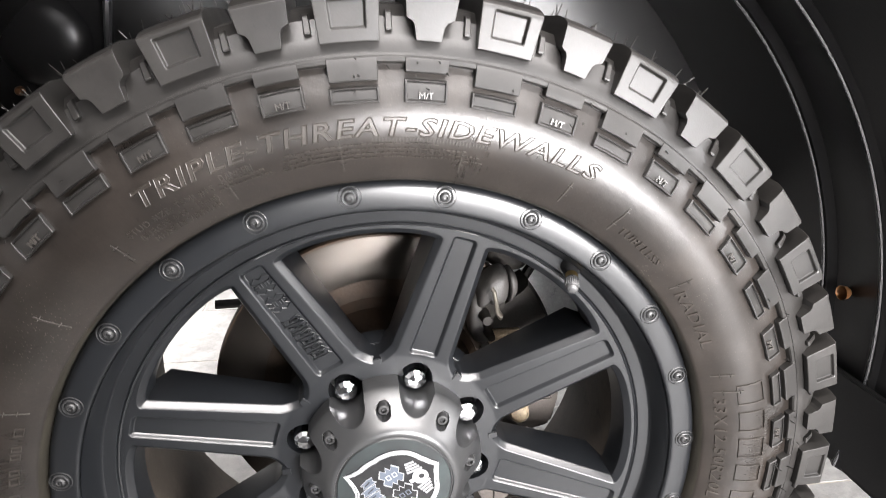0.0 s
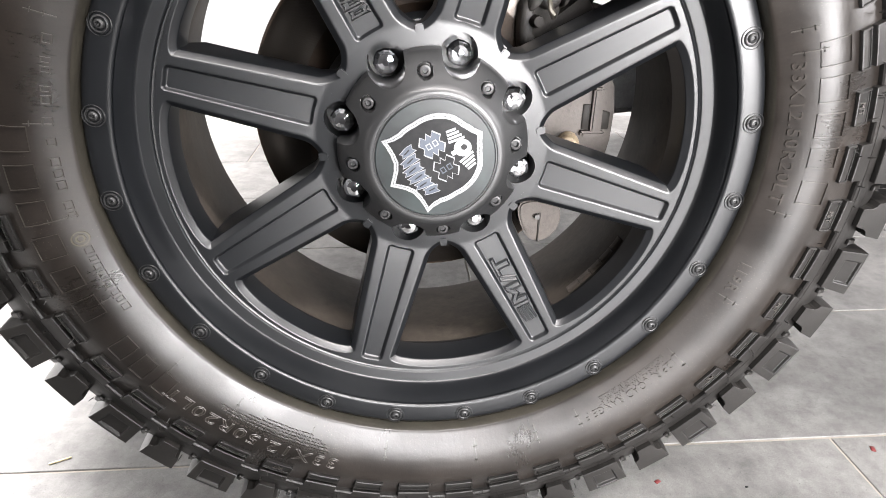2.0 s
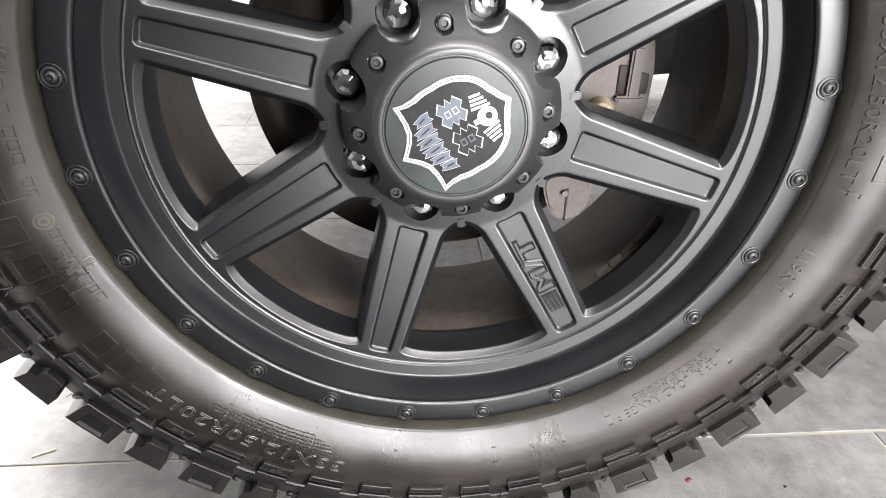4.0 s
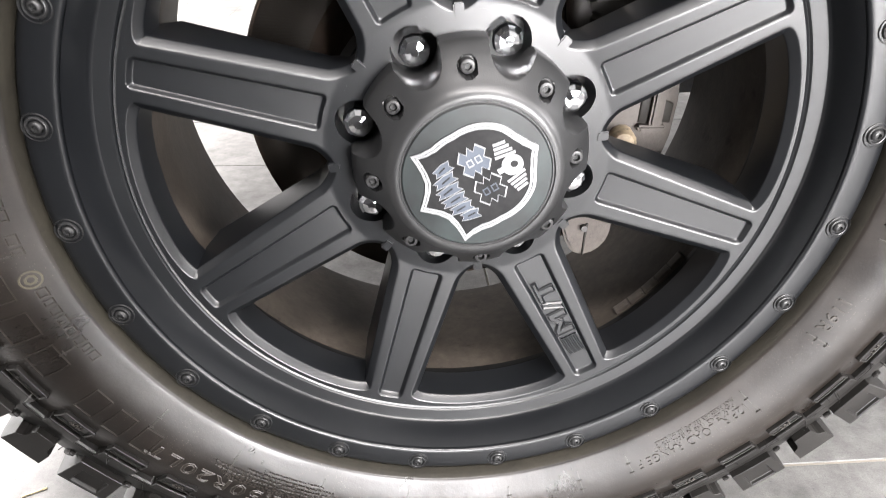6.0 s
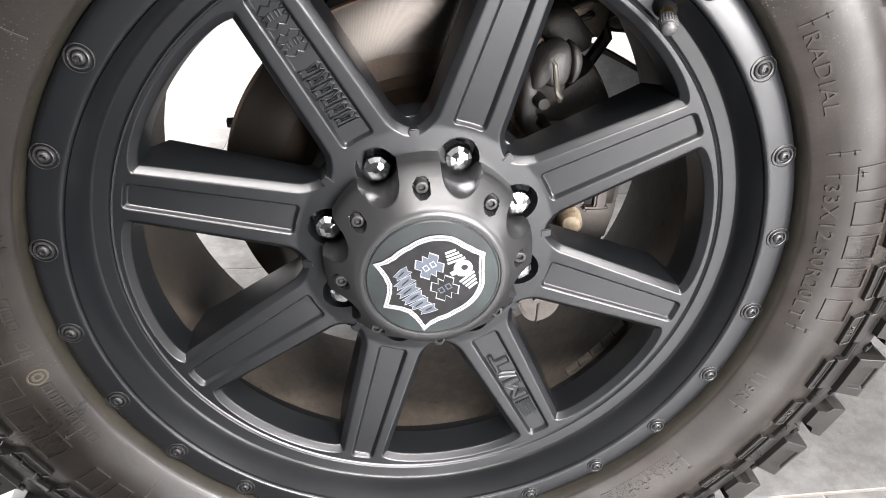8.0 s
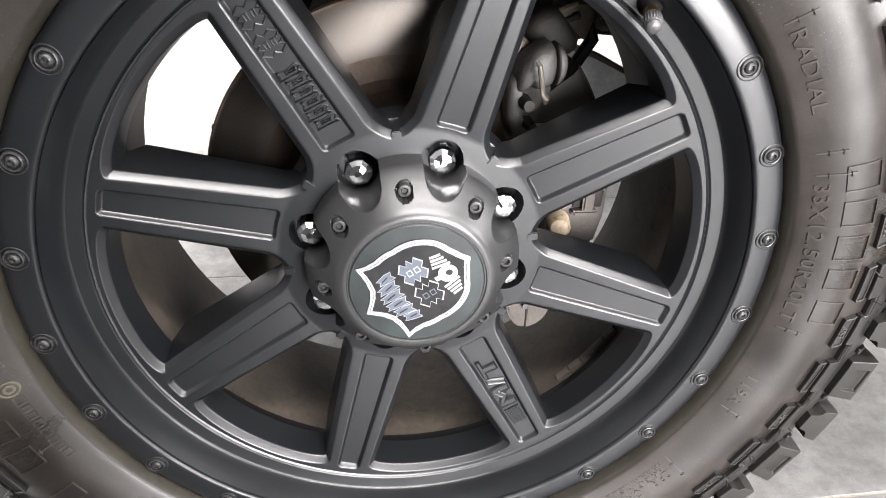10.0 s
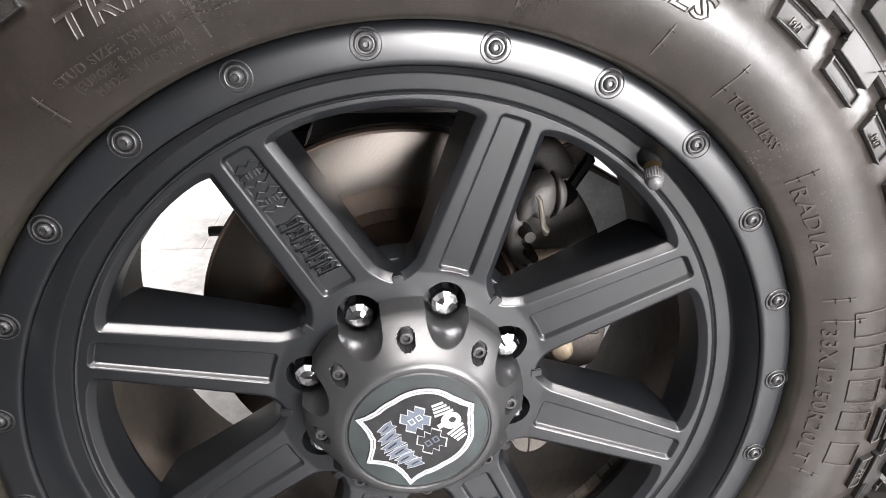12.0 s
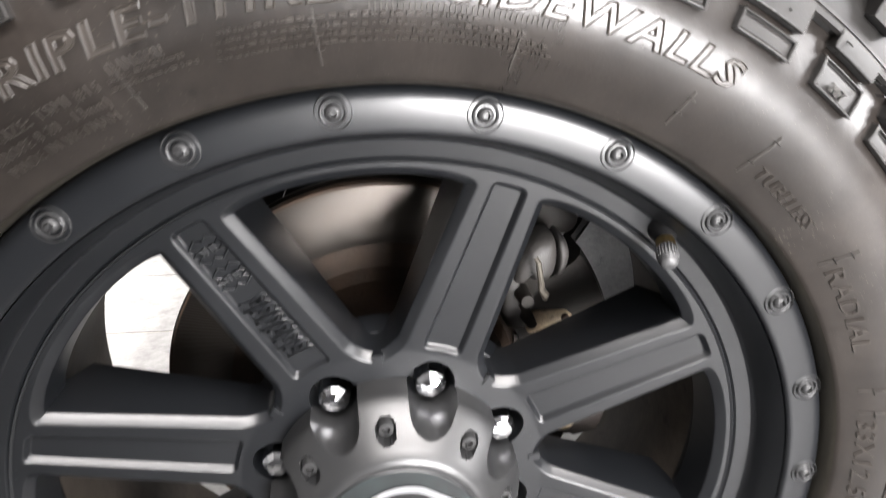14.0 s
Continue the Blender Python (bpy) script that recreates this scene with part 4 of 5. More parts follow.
relief = spokes[1]
for i in range(6):
    r = 0.1270 + 0.0084 * i
    pts = [(r + 0.0039 * u, 0.0088 * v + 0.0008 * (1 if i % 2 else -1)) for u, v in ((-0.9, -1), (-0.3, -0.7), (0.3, -1), (0.8, -0.8), (0.5, 0.0), (0.9, 0.9), (0.1, 0.8), (-0.7, 1.0))]
    part("raised_shape", ridge(pts, 0.0006), SATIN, relief)
    part("raised_stroke", ridge([(r - 0.0006, -0.0044), (r + 0.0010, -0.0046), (r + 0.0012, 0.0030), (r - 0.0004, 0.0036)], 0.0010, 0.0006), SATIN, relief)
for r in (0.1905, 0.2110):
    pts = [(r + 0.0165 * u, 0.0185 * v) for u, v in BAT]
    part("raised_shape", ridge(pts, 0.0006), SATIN, relief)
    for z in (-0.0028, 0.0028):
        part("raised_stroke", ridge([(r - 0.0022, z - 0.0012), (r + 0.0022, z - 0.0012), (r + 0.0022, z + 0.0012), (r - 0.0022, z + 0.0012)], 0.0010, 0.0006), SATIN, relief)
mt = spokes[5]
pieces = []
for kind in (0.0, 0.0008):
    verts, faces = letters("M/T", 0.0140, 0.0008, 1.12, kind, fat=0.0008)
    if not kind:
        x0, x1 = min(v.x for v in verts), max(v.x for v in verts)
    out = []
    for v in verts:
        r = 0.1860 - (v.x - x0) * (0.0540 / (x1 - x0))
        out.append(Vector((r, pocket_y(r) - (0.0012 + 1.5 * v.z if kind else 0.0014 * (1 if v.z > 0 else -0.3)), -(v.y - 0.0070))))
    pieces.append(shell(out, faces, 30))
part("raised_letters", joined(*pieces), SATIN, mt, 'raised black "M/T" lettering')
for i in range(4):
    z = -0.0066 + 0.0038 * i
    part("raised_bar", ridge([(0.1905, z), (0.1990, z + 0.0004), (0.2085, z + 0.0018), (0.2085, z + 0.0030), (0.1990, z + 0.0020), (0.1905, z + 0.0016)], 0.0008, 0.0010), SATIN, mt)

# Small cast tabs at the inner end of each window
tab_me = bevelled(shell([(x, y, z) for x in (0.0945, 0.1035) for y in (0.0514, 0.0620) for z in (-0.0036, 0.0036)],
                        [(0, 1, 3, 2), (4, 6, 7, 5), (0, 4, 5, 1), (2, 3, 7, 6), (0, 2, 6, 4), (1, 5, 7, 3)]), 0.0009, 2)
for deg in SPOKES:
    part("cast_tab", tab_me, SATIN, wheel, "", axle @ turn(deg - 22.5))

# The valve
valve = part("valve", tube([polar(0.2500, radians(51.8), 0.036), polar(0.2470, radians(51.7), 0.026), polar(0.2440, radians(51.6), 0.0205), polar(0.2428, radians(51.6), 0.0180)],
                           [0.0098, 0.0088, 0.0060, 0.0052], 16), LINER, wheel, "black rubber tyre valve with brass neck and metal cap", axle)
part("brass_neck", tube([polar(0.2428, radians(51.6), 0.0185), polar(0.2403, radians(51.5), 0.0135)], [0.0054, 0.0052], 16), BRASS, valve)
knurl_me = box(0.0050, 0.0061, -0.0084, -0.0010, -0.0005, 0.0005, 0.0002, 1)
cap_dir = polar(0.2350, radians(51.3), 0.0035) - polar(0.2405, radians(51.5), 0.0140)
cap_turn = Matrix.Translation(polar(0.2405, radians(51.5), 0.0140)) @ Vector((0, -1, 0)).rotation_difference(cap_dir).to_matrix().to_4x4()
cap = part("valve_cap", spin([(0.0054, 0.0), (0.0056, -0.0008), (0.0056, -0.0086), (0.0053, -0.0094), (0.0050, -0.0096)], 20), CAPGREY, valve, "grey knurled cap", cap_turn)
for k in range(20):
    a = 2 * math.pi * (k + 0.5) / 20
    part("knurl", knurl_me, CAPGREY, cap, "", Matrix.Rotation(a, 4, "Y"))
part("cap_dome", spin([(0.0050, -0.0092), (0.0051, -0.0106), (0.0047, -0.0122), (0.0036, -0.0134), (0.0020, -0.0140), (0.0, -0.0142)], 20), CAPGREY, cap)

# ---- brakes behind the spokes ----
brakes = thing("front_brake", "worn disc brake with rusty hat and dusty grey calliper", "brake")
part("brake_disc", lathe([(0.105, 0.171), (0.135, 0.170), (0.1785, 0.170), (0.1812, 0.1712), (0.182, 0.173), (0.182, 0.178), (0.178, 0.180), (0.178, 0.192), (0.182, 0.194), (0.181, 0.200), (0.105, 0.200)], 128), STEEL, brakes,
     "polished steel disc", axle)
part("disc_rim", lathe([(0.1795, 0.1698), (0.1815, 0.1704), (0.1826, 0.1730), (0.1826, 0.1790)], 128), RUST, brakes, "thin rusty edge of the disc", axle)
part("disc_hat", lathe([(0.0, 0.098), (0.095, 0.100), (0.1, 0.104), (0.104, 0.160), (0.112, 0.1690), (0.132, 0.1694)], 96), RUST, brakes, "rusty disc hat", axle)


def slab_mesh(outline, y0, y1, soft=0.004, segments=2, smooth=0):
    """A casting with rounded edges from an (x, height above the axle) outline."""
    for _ in range(smooth):
        outline = [(0.75 * a + 0.25 * c, 0.75 * b + 0.25 * d) if k == 0 else (0.25 * a + 0.75 * c, 0.25 * b + 0.75 * d)
                   for (a, b), (c, d) in zip(outline, outline[1:] + outline[:1]) for k in (0, 1)]
    n = len(outline)
    verts = [Vector((x, y0, HUB + z)) for x, z in outline] + [Vector((x, y1, HUB + z)) for x, z in outline]
    faces = [tuple(range(n)), tuple(reversed(range(n, 2 * n)))] + [(i, (i + 1) % n, n + (i + 1) % n, n + i) for i in range(n)]
    return bevelled(shell(verts, faces, 30), soft, segments)


def casting(outline, y0, y1, smooth=2):
    """A rounded casting that swells towards the eye from an (x, height above the axle) outline."""
    for _ in range(smooth):
        outline = [(a + (c - a) * q, b + (d - b) * q) for (a, b), (c, d) in zip(outline, outline[1:] + outline[:1]) for q in (0.25, 0.75)]
    n = len(outline)
    cx, cz = sum(x for x, z in outline) / n, sum(z for x, z in outline) / n
    verts, faces, rings = [], [], [(1.0, 1.0), (1.0, 0.75), (0.985, 0.55), (0.95, 0.38), (0.89, 0.23), (0.80, 0.12), (0.66, 0.05), (0.45, 0.01), (0.2, 0.0)]
    for scale, depth in rings:
        verts += [Vector((cx + (x - cx) * scale, y0 + (y1 - y0) * depth, HUB + cz + (z - cz) * scale)) for x, z in outline]
    for i in range(len(rings) - 1):
        faces += [(i * n + j, i * n + (j + 1) % n, (i + 1) * n + (j + 1) % n, (i + 1) * n + j) for j in range(n)]
    faces.append(tuple(range((len(rings) - 1) * n, len(rings) * n)))
    return shell(verts, faces, 60)


calliper = part("calliper", casting([(0.0980, 0.1188), (0.1002, 0.1297), (0.1094, 0.1404), (0.1189, 0.1462), (0.1300, 0.1461), (0.1336, 0.1304), (0.1321, 0.1143), (0.1265, 0.1072), (0.1153, 0.1064), (0.1066, 0.1116), (0.1031, 0.1046), (0.0969, 0.1047)], 0.1330, 0.165), IRON, brakes, "dusty grey cast calliper")
part("calliper_lobe", casting([(0.1300, 0.1455), (0.1383, 0.1435), (0.1425, 0.1326), (0.1414, 0.1185), (0.1356, 0.1089), (0.1315, 0.1084), (0.1331, 0.1237)], 0.1370, 0.165), IRON, calliper)
part("calliper_leg", casting([(0.0915, 0.1087), (0.0950, 0.1168), (0.1039, 0.1218), (0.1056, 0.0992), (0.1061, 0.0779), (0.1132, 0.0690), (0.1205, 0.0589), (0.0991, 0.0573), (0.0904, 0.0761)], 0.1420, 0.165), IRON, calliper)
# Dark slab painted in for the shade of the recess behind the clip.
part("recess_shade", slab_mesh([(0.096, 0.118), (0.128, 0.124), (0.134, 0.104), (0.118, 0.084), (0.100, 0.078)], 0.148, 0.170, 0.004, 2, 1), NEAR_BLACK, calliper, "near-black slab for the shade in the recess behind the clip")
part("calliper_skirt", wedge([(0.120, 0.156), (0.192, 0.156), (0.199, 0.160), (0.2025, 0.170), (0.2025, 0.205), (0.120, 0.205)], 12.0, 12.0, n=12), NEAR_BLACK, calliper, "near-black rear half over the disc edge", axle @ turn(25.5))
part("calliper_clip", tube([(0.1085, 0.122, HUB + 0.136), (0.1105, 0.120, HUB + 0.133), (0.1135, 0.120, HUB + 0.118), (0.1150, 0.120, HUB + 0.110), (0.1185, 0.121, HUB + 0.105), (0.1190, 0.123, HUB + 0.101)], [0.0018, 0.0022, 0.0024, 0.0028, 0.0034, 0.0022], 8), CLIP, calliper, "bare metal spring clip")
part("calliper_pin", tube([(0.106, 0.124, HUB + 0.098), (0.106, 0.150, HUB + 0.096)], [0.0050, 0.0070], 12), NEAR_BLACK, calliper)
part("calliper_pin", tube([(0.111, 0.124, HUB + 0.078), (0.111, 0.150, HUB + 0.076)], [0.0040, 0.0060], 12), NEAR_BLACK, calliper)
lower = part("calliper_lower", slab_mesh([(0.108, 0.050), (0.150, 0.056), (0.190, 0.052), (0.2015, 0.030), (0.2045, 0.004), (0.2035, -0.029), (0.1966, -0.0614), (0.170, -0.068), (0.135, -0.045), (0.112, 0.000)], 0.158, 0.195, 0.005, 2), DUSTY, brakes, "brown dusty lower calliper half")
part("lower_rib", slab_mesh([(0.177, 0.030), (0.188, 0.030), (0.1885, -0.018), (0.1765, -0.018)], 0.150, 0.162, 0.002, 2), DUSTY, lower)
part("lower_ledge", slab_mesh([(0.165, -0.0160), (0.193, -0.0160), (0.191, -0.0225), (0.168, -0.0225)], 0.149, 0.162, 0.002, 2), DUSTY, lower)
# Near-black plates on the face for the shade inside two deep slots.
part("slot_shade", slab_mesh([(0.168, 0.012), (0.1768, 0.012), (0.1765, -0.0155), (0.168, -0.0155)], 0.1560, 0.1590, 0.001, 1), NEAR_BLACK, lower)
part("slot_shade", slab_mesh([(0.1882, 0.006), (0.1985, 0.003), (0.1980, -0.0155), (0.1885, -0.0155)], 0.1560, 0.1590, 0.001, 1), NEAR_BLACK, lower)
part("guide_bolt", tube([(0.1495, 0.134, HUB - 0.0265), (0.1505, 0.138, HUB - 0.0272), (0.1545, 0.160, HUB - 0.0300), (0.158, 0.180, HUB - 0.033)], [0.0085, 0.0115, 0.0125, 0.0125], 14), GOLD, brakes, "dull yellow zinc bolt")
part("knuckle", slab_mesh([(0.092, -0.084), (0.112, -0.078), (0.138, -0.082), (0.1440, -0.100), (0.138, -0.120), (0.120, -0.130), (0.104, -0.122)], 0.112, 0.160, 0.010, 4, 2), DUSTY, brakes, "brown dusty steering knuckle")
# Near-black strip painted on for the shade in the knuckle's cleft.
part("cleft_shade", slab_mesh([(0.1175, -0.094), (0.1205, -0.094), (0.1195, -0.128), (0.1180, -0.128)], 0.1105, 0.116, 0.001, 1), NEAR_BLACK, brakes)
part("knuckle_nut", tube([(0.1155, 0.106, HUB - 0.097), (0.1165, 0.118, HUB - 0.099)], [0.0030, 0.0036], 8), IRON, brakes)
part("gold_plate", slab_mesh([(0.1142, 0.0728), (0.1489, 0.0731), (0.1562, 0.0663), (0.1507, 0.0552), (0.1181, 0.0516), (0.1118, 0.0630)], 0.1530, 0.1570, 0.0015, 1), GOLD, brakes, "pale flaking backing plate")
part("plate_bolt", tube([(0.148, 0.150, HUB + 0.0670), (0.148, 0.154, HUB + 0.0670)], [0.0034, 0.0036], 8), RUST, brakes)
part("balance_weight", joined(*[wedge([(0.2350, 0.0845), (0.2316, 0.0850), (0.2312, 0.0860), (0.2312, 0.0918), (0.2316, 0.0928), (0.2350, 0.0933)], 1.85, 1.85, n=3, bend=lambda v, m=turn(4.0 * (k - 2)): m @ v) for k in range(5)]), DUSTY, wheel, "grimy strip of balance weights in the barrel", axle @ turn(-39.5))

# ---- the truck round the wheel ----
truck = thing("pickup_truck", "black wheel well and underside of a raised truck", "truck")
liner = lathe([(0.548, -0.030), (0.556, -0.026), (0.560, -0.010), (0.562, 0.098), (0.558, 0.104), (0.558, 0.112), (0.563, 0.120), (0.566, 0.182), (0.559, 0.190), (0.559, 0.202), (0.567, 0.212), (0.570, 0.430)], 96, -12, 196, sharp=30)
# Glossy rings added in the liner's grooves to draw their highlights.
for y in (0.1085, 0.1960):
    part("groove_highlight", lathe([(0.5578, y - 0.0022), (0.5562, y - 0.0012), (0.5558, y), (0.5562, y + 0.0012), (0.5578, y + 0.0022)], 96, -12, 196), WRAP, truck, "thin glossy ring added for the highlight of the liner's groove", pose(0, 0, HUB))
part("wheel_arch_liner", liner, LINER, truck, "black plastic wheel arch liner with two pressed grooves", pose(0, 0, HUB))


def inner_wing():
    """The inner wall of the wheel well, with an uneven lower edge."""
    verts, faces, n, m = [], [], 40, 8
    for i in range(n + 1):
        x = -0.62 + 1.24 * i / n
        low = 0.562 + 0.010 * math.sin(9 * x + 1) - 0.060 * min(1.0, max(0.0, (x + 0.21) / 0.03))
        for j in range(m + 1):
            z = low + (1.02 - low) * j / m
            bulge = 0.018 * math.sin(7 * x) * math.sin(9 * z) + 0.03 * math.exp(-((x + 0.30) / 0.1) ** 2) * math.exp(-((z - 0.86) / 0.12) ** 2)
            verts.append(Vector((x, 0.425 - bulge, z)))
    for i in range(n):
        for j in range(m):
            a = i * (m + 1) + j
            faces.append((a, a + m + 1, a + m + 2, a + 1))
    return shell(verts, faces, 40)


part("inner_wing", inner_wing(), LINER, truck, "black inner wall of the wheel well")
part("wing_cap", spin([(0.0, -0.006), (0.024, -0.005), (0.040, -0.001), (0.052, 0.006), (0.058, 0.015)], 32), LINER, truck, "", Matrix.Translation((-0.395, 0.405, 0.765)))
part("wing_rib", tube([(-0.300, 0.405, 0.90), (-0.309, 0.400, 0.81), (-0.318, 0.405, 0.74)], 0.006, 10), WRAP, truck)
part("underbody", box(-0.62, 1.6, 0.43, 1.75, 0.62, 0.70, 0.02), LINER, truck, "dark underside of the truck")
part("front_wing", lathe([(0.555, -0.040), (0.575, -0.048), (0.62, -0.040), (0.70, -0.030), (0.75, 0.0)], 64, -12, 196), WRAP, truck, "glossy black wing edge", pose(0, 0, HUB))
part("mud_flap", bevelled(shell([(x, y, z) for x in (0.548, 0.558) for y in (-0.02, 0.40) for z in (0.285, 0.40)],
                                [(0, 1, 3, 2), (4, 6, 7, 5), (0, 4, 5, 1), (2, 3, 7, 6), (0, 2, 6, 4), (1, 5, 7, 3)]), 0.003, 2), LINER, truck, "black rubber flap")
part("plug", spin([(0.0, -0.006), (0.005, -0.006), (0.008, -0.002), (0.009, 0.004)], 16), PLUG, truck, "brown push plug", Matrix.Translation((0.550, 0.160, 0.493)) @ Matrix.Rotation(radians(90), 4, "Z"))
part("plug", spin([(0.0, -0.004), (0.0035, -0.004), (0.0055, -0.001), (0.006, 0.004)], 16), PLUG, truck, "brown push plug", Matrix.Translation((-0.428, 0.405, 0.704)))
arm_at = Matrix.Translation((0.255, 0.325, HUB + 0.086)) @ Vector((0, -1, 0)).rotation_difference(Vector((-0.6, -0.75, 0.2))).to_matrix().to_4x4() @ Matrix.Translation((0, 0, -HUB))
arm = part("lower_arm", slab_mesh([(-0.1127, 0.0433), (-0.0891, 0.0346), (-0.0584, 0.0224), (-0.0218, 0.0124), (0.0140, -0.0038), (0.0485, -0.0187), (0.0667, -0.1104), (-0.0953, -0.1350)], 0.0, 0.022, 0.005, 2), PLATE, truck, "grey pressed-steel suspension arm", arm_at)
part("arm_lip", slab_mesh([(-0.1128, 0.0447), (-0.0892, 0.0360), (-0.0585, 0.0238), (-0.0220, 0.0137), (0.0139, -0.0025), (0.0484, -0.0175), (0.0491, -0.0233), (0.0146, -0.0084), (-0.0211, 0.0057), (-0.0576, 0.0156), (-0.0884, 0.0277), (-0.1120, 0.0364)], -0.004, 0.004, 0.002, 2), DUSTY, arm, "dark folded upper edge")
part("sensor_bracket", tube([(-0.262, 0.55, 0.342), (-0.20, 0.55, 0.344), (-0.05, 0.54, 0.35)], [0.008, 0.008, 0.010], 8), LINER, truck, "black bracket behind the disc")
part("arm_boot", tube([(0.2020 + 0.0058 * k, 0.298 + 0.003 * k, HUB + 0.1680 - 0.0030 * k) for k in range(9)], [0.016, 0.022, 0.0185, 0.0245, 0.0205, 0.0255, 0.0210, 0.0235, 0.0140], 20), DUSTY, truck, "brown dusty rubber bellows")
part("boot_bracket", slab_mesh([(0.1504, 0.1699), (0.1936, 0.1699), (0.1918, 0.1478), (0.1864, 0.1337), (0.1801, 0.1269), (0.1681, 0.1395), (0.1567, 0.1480)], 0.228, 0.262, 0.006, 3, 1), TAN, truck, "tan dusty cast bracket behind the calliper")
# Near-black filler added to close the bright gap behind the calliper.
part("calliper_filler", casting([(0.1122, 0.1396), (0.1214, 0.1608), (0.1454, 0.1686), (0.1612, 0.1501), (0.1725, 0.1354), (0.1628, 0.1211), (0.1331, 0.1231)], 0.192, 0.224), NEAR_BLACK, brakes, "near-black filler added behind the calliper")
# Near-black disc for the shade in the bracket's hole.
part("hole_shade", tube([(0.1719, 0.2260, HUB + 0.1553), (0.1719, 0.2340, HUB + 0.1553)], [0.0040, 0.0040], 14), NEAR_BLACK, truck)
part("sensor_wire", tube([(0.150, 0.215, HUB + 0.180), (0.160, 0.210, HUB + 0.1900), (0.168, 0.212, HUB + 0.1800), (0.158, 0.215, HUB + 0.1640), (0.146, 0.216, HUB + 0.1560), (0.156, 0.214, HUB + 0.1520), (0.172, 0.216, HUB + 0.1570)], 0.0030, 8), NEAR_BLACK, truck, "thin black sensor wire")
part("wire_clip", tube([(0.150, 0.208, HUB + 0.1600), (0.166, 0.208, HUB + 0.1680)], [0.0052, 0.0045], 10), TAN, truck)
part("bump_stop", tube([(-0.186, 0.40, 0.575), (-0.188, 0.40, 0.548), (-0.184, 0.40, 0.533), (-0.183, 0.40, 0.518), (-0.182, 0.40, 0.514)], [0.026, 0.020, 0.011, 0.0075, 0.005], 12), LINER, truck, "black rubber bump stop")
part("brake_hose", tube([(0.155, 0.24, 0.60), (0.190, 0.24, 0.575), (0.200, 0.25, 0.53), (0.176, 0.25, 0.49), (0.165, 0.24, 0.45)], 0.007, 8), LINER, truck, "black rubber brake hose")
# Hidden block added to keep rear light off the barrel's inside.
part("light_blocker", slab_mesh([(-0.13, -0.10), (-0.15, 0.08), (-0.10, 0.16), (0.08, 0.17), (0.14, 0.08), (0.15, -0.08), (0.06, -0.15), (-0.06, -0.15)], 0.214, 0.355, 0.02, 2), IRON, truck, "unseen black block behind the disc that stops light from the rear")
part("spring_mount", box(-0.14, 0.14, 0.25, 0.38, 0.575, 0.66, 0.02), NEAR_BLACK, truck, "black block above the disc")

# ---- room ----
def slab(name, x0, x1, y0, y1, z0, z1, mat, label, category):
    ob = part(name, box(x0, x1, y0, y1, z0, z1), mat)
    return tagged(ob, label, category, kind="structure")


slab("ceiling", ROOM_X0, ROOM_X1, ROOM_Y0, ROOM_Y1, ROOM_Z, ROOM_Z + 0.15, CEIL, "plain white workshop ceiling", "ceiling")
slab("wall_east", ROOM_X1, ROOM_X1 + 0.2, SIDE_Y1, ROOM_Y1 + 0.2, -0.12, ROOM_Z, WALL, "plain light workshop wall", "wall")
slab("wall_east_pier", ROOM_X1, ROOM_X1 + 0.2, ROOM_Y0 - 0.2, SIDE_Y0, -0.12, ROOM_Z, WALL, "plain light corner wall", "wall")
slab("wall_east_sill", ROOM_X1, ROOM_X1 + 0.2, SIDE_Y0, SIDE_Y1, -0.12, SIDE_Z0, WALL, "plain light wall below the assumed window", "wall")
slab("wall_east_lintel", ROOM_X1, ROOM_X1 + 0.2, SIDE_Y0, SIDE_Y1, SIDE_Z1, ROOM_Z, WALL, "plain light wall above the assumed window", "wall")
slab("wall_north", ROOM_X0, ROOM_X1, ROOM_Y1, ROOM_Y1 + 0.2, -0.12, ROOM_Z, WALL, "plain light workshop wall", "wall")
slab("wall_west", ROOM_X0 - 0.2, ROOM_X0, ROOM_Y0 - 0.2, DOOR_Y0, -0.12, ROOM_Z, WALL, "plain light wall beside the doorway", "wall")
slab("wall_west_pier", ROOM_X0 - 0.2, ROOM_X0, DOOR_Y1, ROOM_Y1 + 0.2, -0.12, ROOM_Z, WALL, "plain light wall beside the doorway", "wall")
slab("wall_west_lintel", ROOM_X0 - 0.2, ROOM_X0, DOOR_Y0, DOOR_Y1, DOOR_Z, ROOM_Z, WALL, "plain light wall above the doorway", "wall")
slab("wall_south", ROOM_X0, GATE_X0, ROOM_Y0 - 0.2, ROOM_Y0, -0.12, ROOM_Z, WALL, "plain grey wall beside the assumed window", "wall")
# Unseen baffle added to darken the left spokes and block light from the front.
slab("light_baffle", -1.15, 0.06, -0.78, -0.57, 0.0, 1.30, BAFFLE_BLACK, "low black baffle, out of view, added to darken the wheel's reflections", "wall")
slab("wall_south_corner", GATE_X1, ROOM_X1, ROOM_Y0 - 0.2, ROOM_Y0, -0.12, ROOM_Z, WALL, "plain grey wall in the corner", "wall")
slab("wall_south_lintel", GATE_X0, GATE_X1, ROOM_Y0 - 0.2, ROOM_Y0, GATE_Z1, ROOM_Z, WALL, "plain grey wall above the assumed window", "wall")
slab("wall_gate_sill", GATE_X0, GATE_X1, ROOM_Y0 - 0.2, ROOM_Y0, -0.12, GATE_Z0, WALL, "low sill of the assumed window", "wall")

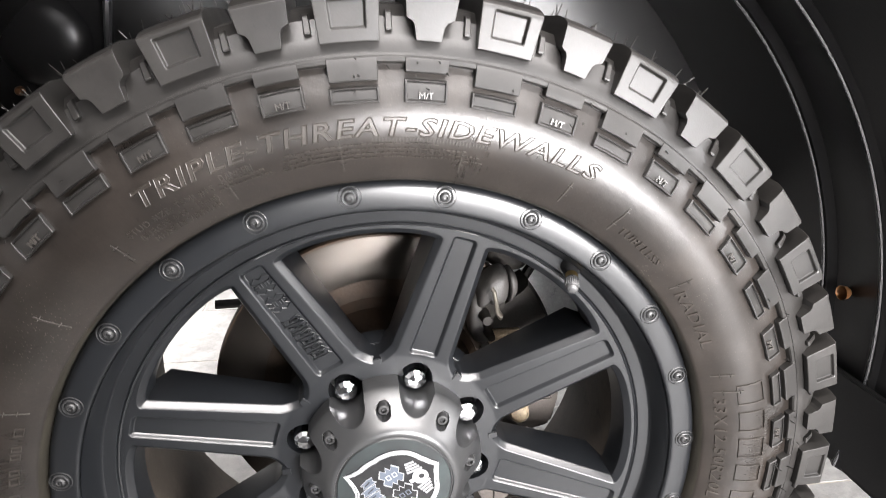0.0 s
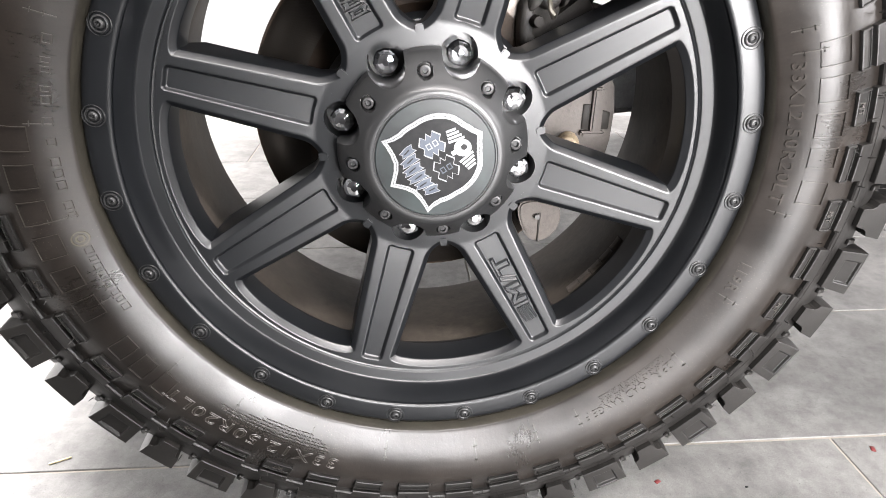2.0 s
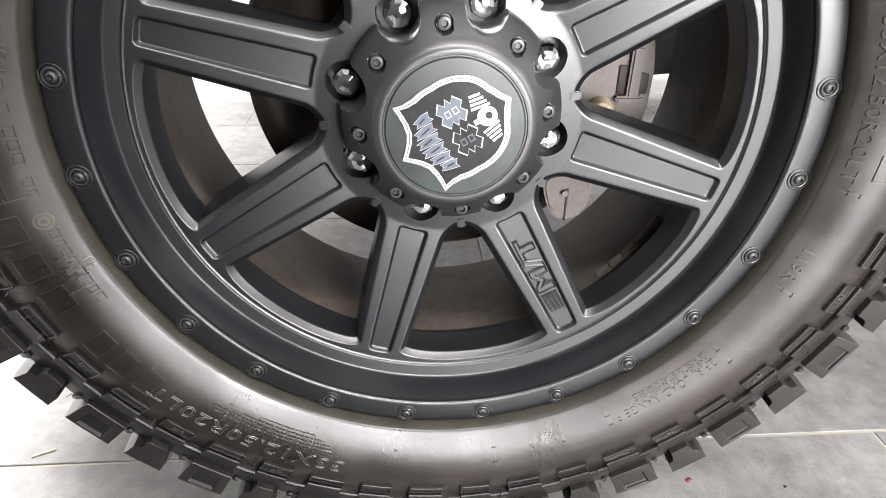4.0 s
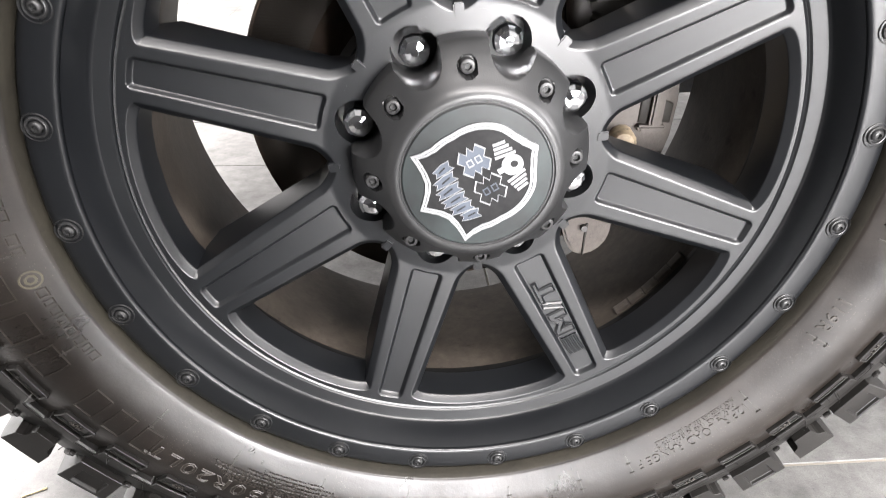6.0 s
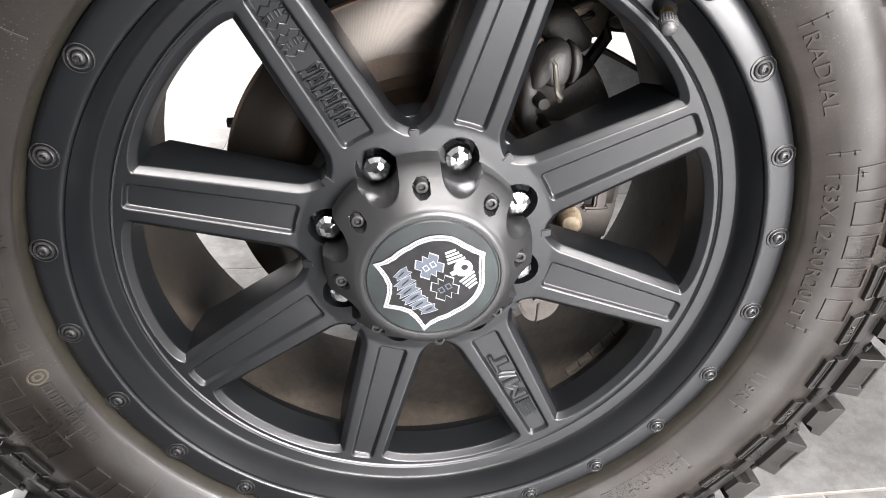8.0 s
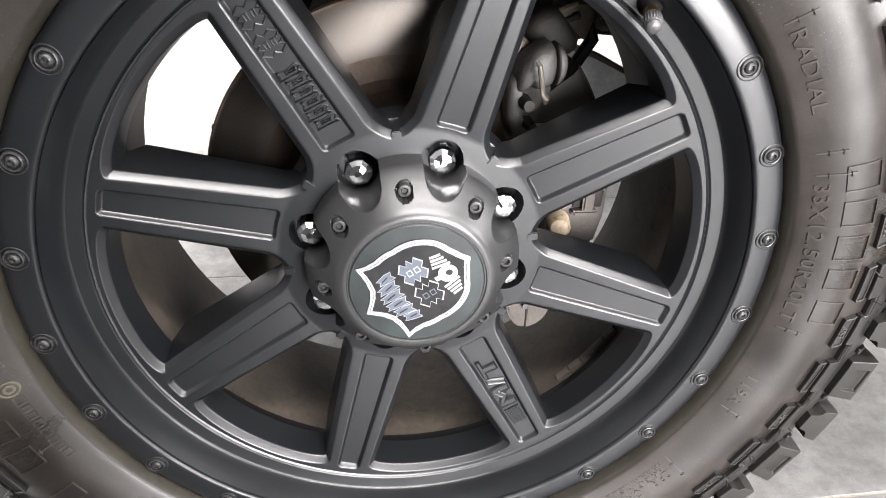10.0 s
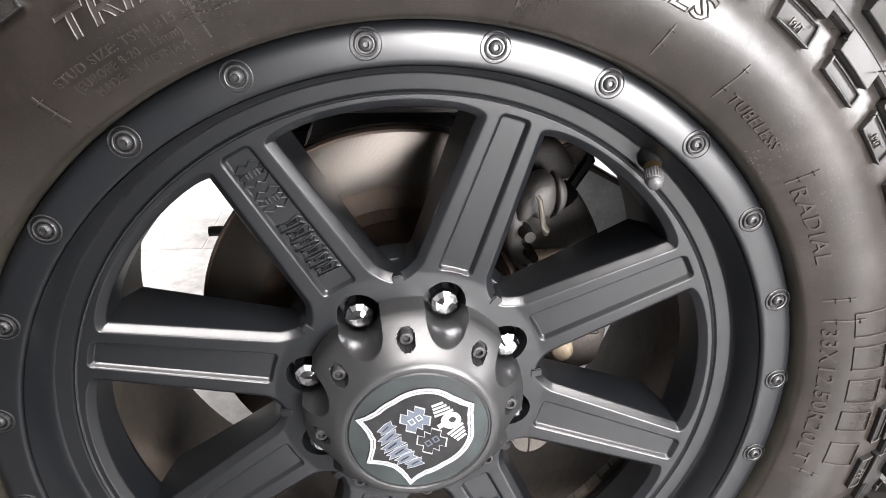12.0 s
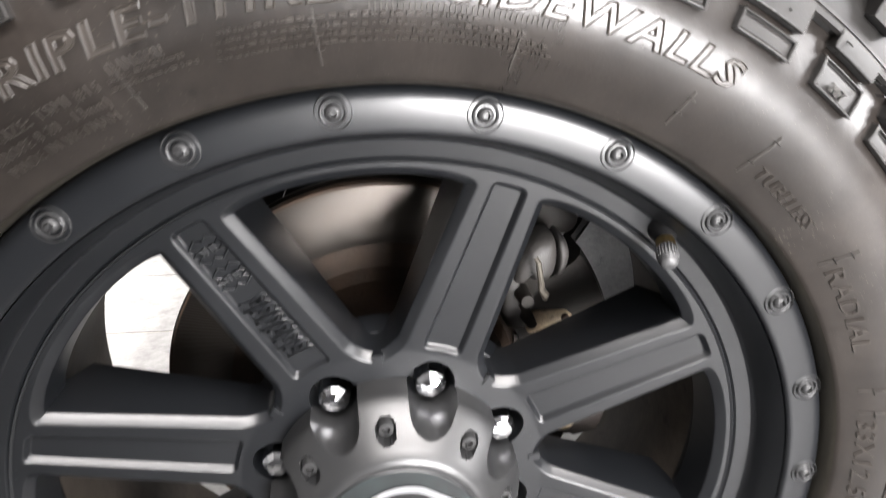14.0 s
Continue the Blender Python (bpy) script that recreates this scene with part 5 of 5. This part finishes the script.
# Things lying on the floor
def chip(name, place, size, mat, label, category, rot=0.0):
    ob = part(name, bevelled(shell([(x * size[0], y * size[1], z * size[2]) for x in (-0.5, 0.5) for y in (-0.5, 0.42) for z in (0, 1)],
                                   [(0, 1, 3, 2), (4, 6, 7, 5), (0, 4, 5, 1), (2, 3, 7, 6), (0, 2, 6, 4), (1, 5, 7, 3)]), size[2] * 0.3), mat, None, "", pose(*place, 0, 0, rot))
    return tagged(ob, label, category)


chip("paint_chip", (0.264, 0.021, 0.0), (0.007, 0.005, 0.0015), RED, "small dark red chip lying on the floor tile", "chip", 30)
chip("paint_chip", (0.556, 0.056, 0.0), (0.009, 0.006, 0.0015), RED, "dark red chip lying near the tile joint", "chip", 70)
chip("straw", (-0.444, 0.097, 0.0), (0.024, 0.003, 0.002), STRAW, "short pale straw lying on the floor tile", "straw", 24)
chip("rubber_crumb", (0.365, 0.007, 0.0), (0.004, 0.003, 0.0015), LINER, "tiny black rubber crumb lying on the floor tile", "crumb", 10)

# The floor: long tiles in rows, each a piece of its own, over the grout bed
floor = slab("floor", ROOM_X0, ROOM_X1, ROOM_Y0, ROOM_Y1, -0.12, -0.0016, GROUT, "grey workshop floor laid with long tiles", "floor")


def tile_mesh(w, d):
    g, b = 0.0016, 0.0009
    verts = [Vector((x, y, z)) for z, q in ((-0.008, g), (-b, g), (0.0, g + b)) for x, y in ((q, q), (w - q, q), (w - q, d - q), (q, d - q))]
    faces = [(8, 9, 10, 11)] + [(k * 4 + i, k * 4 + (i + 1) % 4, k * 4 + 4 + (i + 1) % 4, k * 4 + 4 + i) for k in (0, 1) for i in range(4)]
    return shell(verts, faces, 30)


TILE_W, TILE_D = 0.60, 0.30
tile_shapes = {}
known = {-1: 0.515, 4: -0.470, 2: 1.070, 1: 0.100, 0: 0.330}
rng = random.Random(11)
row = int(math.floor((ROOM_Y0 - 0.08) / TILE_D))
while 0.08 + row * TILE_D < ROOM_Y1:
    shift = known.get(row, rng.choice((0.1, 0.25, 0.4, 0.55)) + rng.uniform(-0.03, 0.03))
    x = ROOM_X0 - TILE_W + (shift - ROOM_X0) % TILE_W
    y0, y1 = max(0.08 + row * TILE_D, ROOM_Y0), min(0.08 + (row + 1) * TILE_D, ROOM_Y1)
    while x < ROOM_X1:
        x0, x1 = max(x, ROOM_X0), min(x + TILE_W, ROOM_X1)
        if x1 - x0 > 0.01 and y1 - y0 > 0.01:
            size = (round(x1 - x0, 4), round(y1 - y0, 4))
            if size not in tile_shapes:
                tile_shapes[size] = tile_mesh(*size)
            part("tile", tile_shapes[size], TILE, floor, "", pose(x0, y0, 0.0))
        x += TILE_W
    row += 1
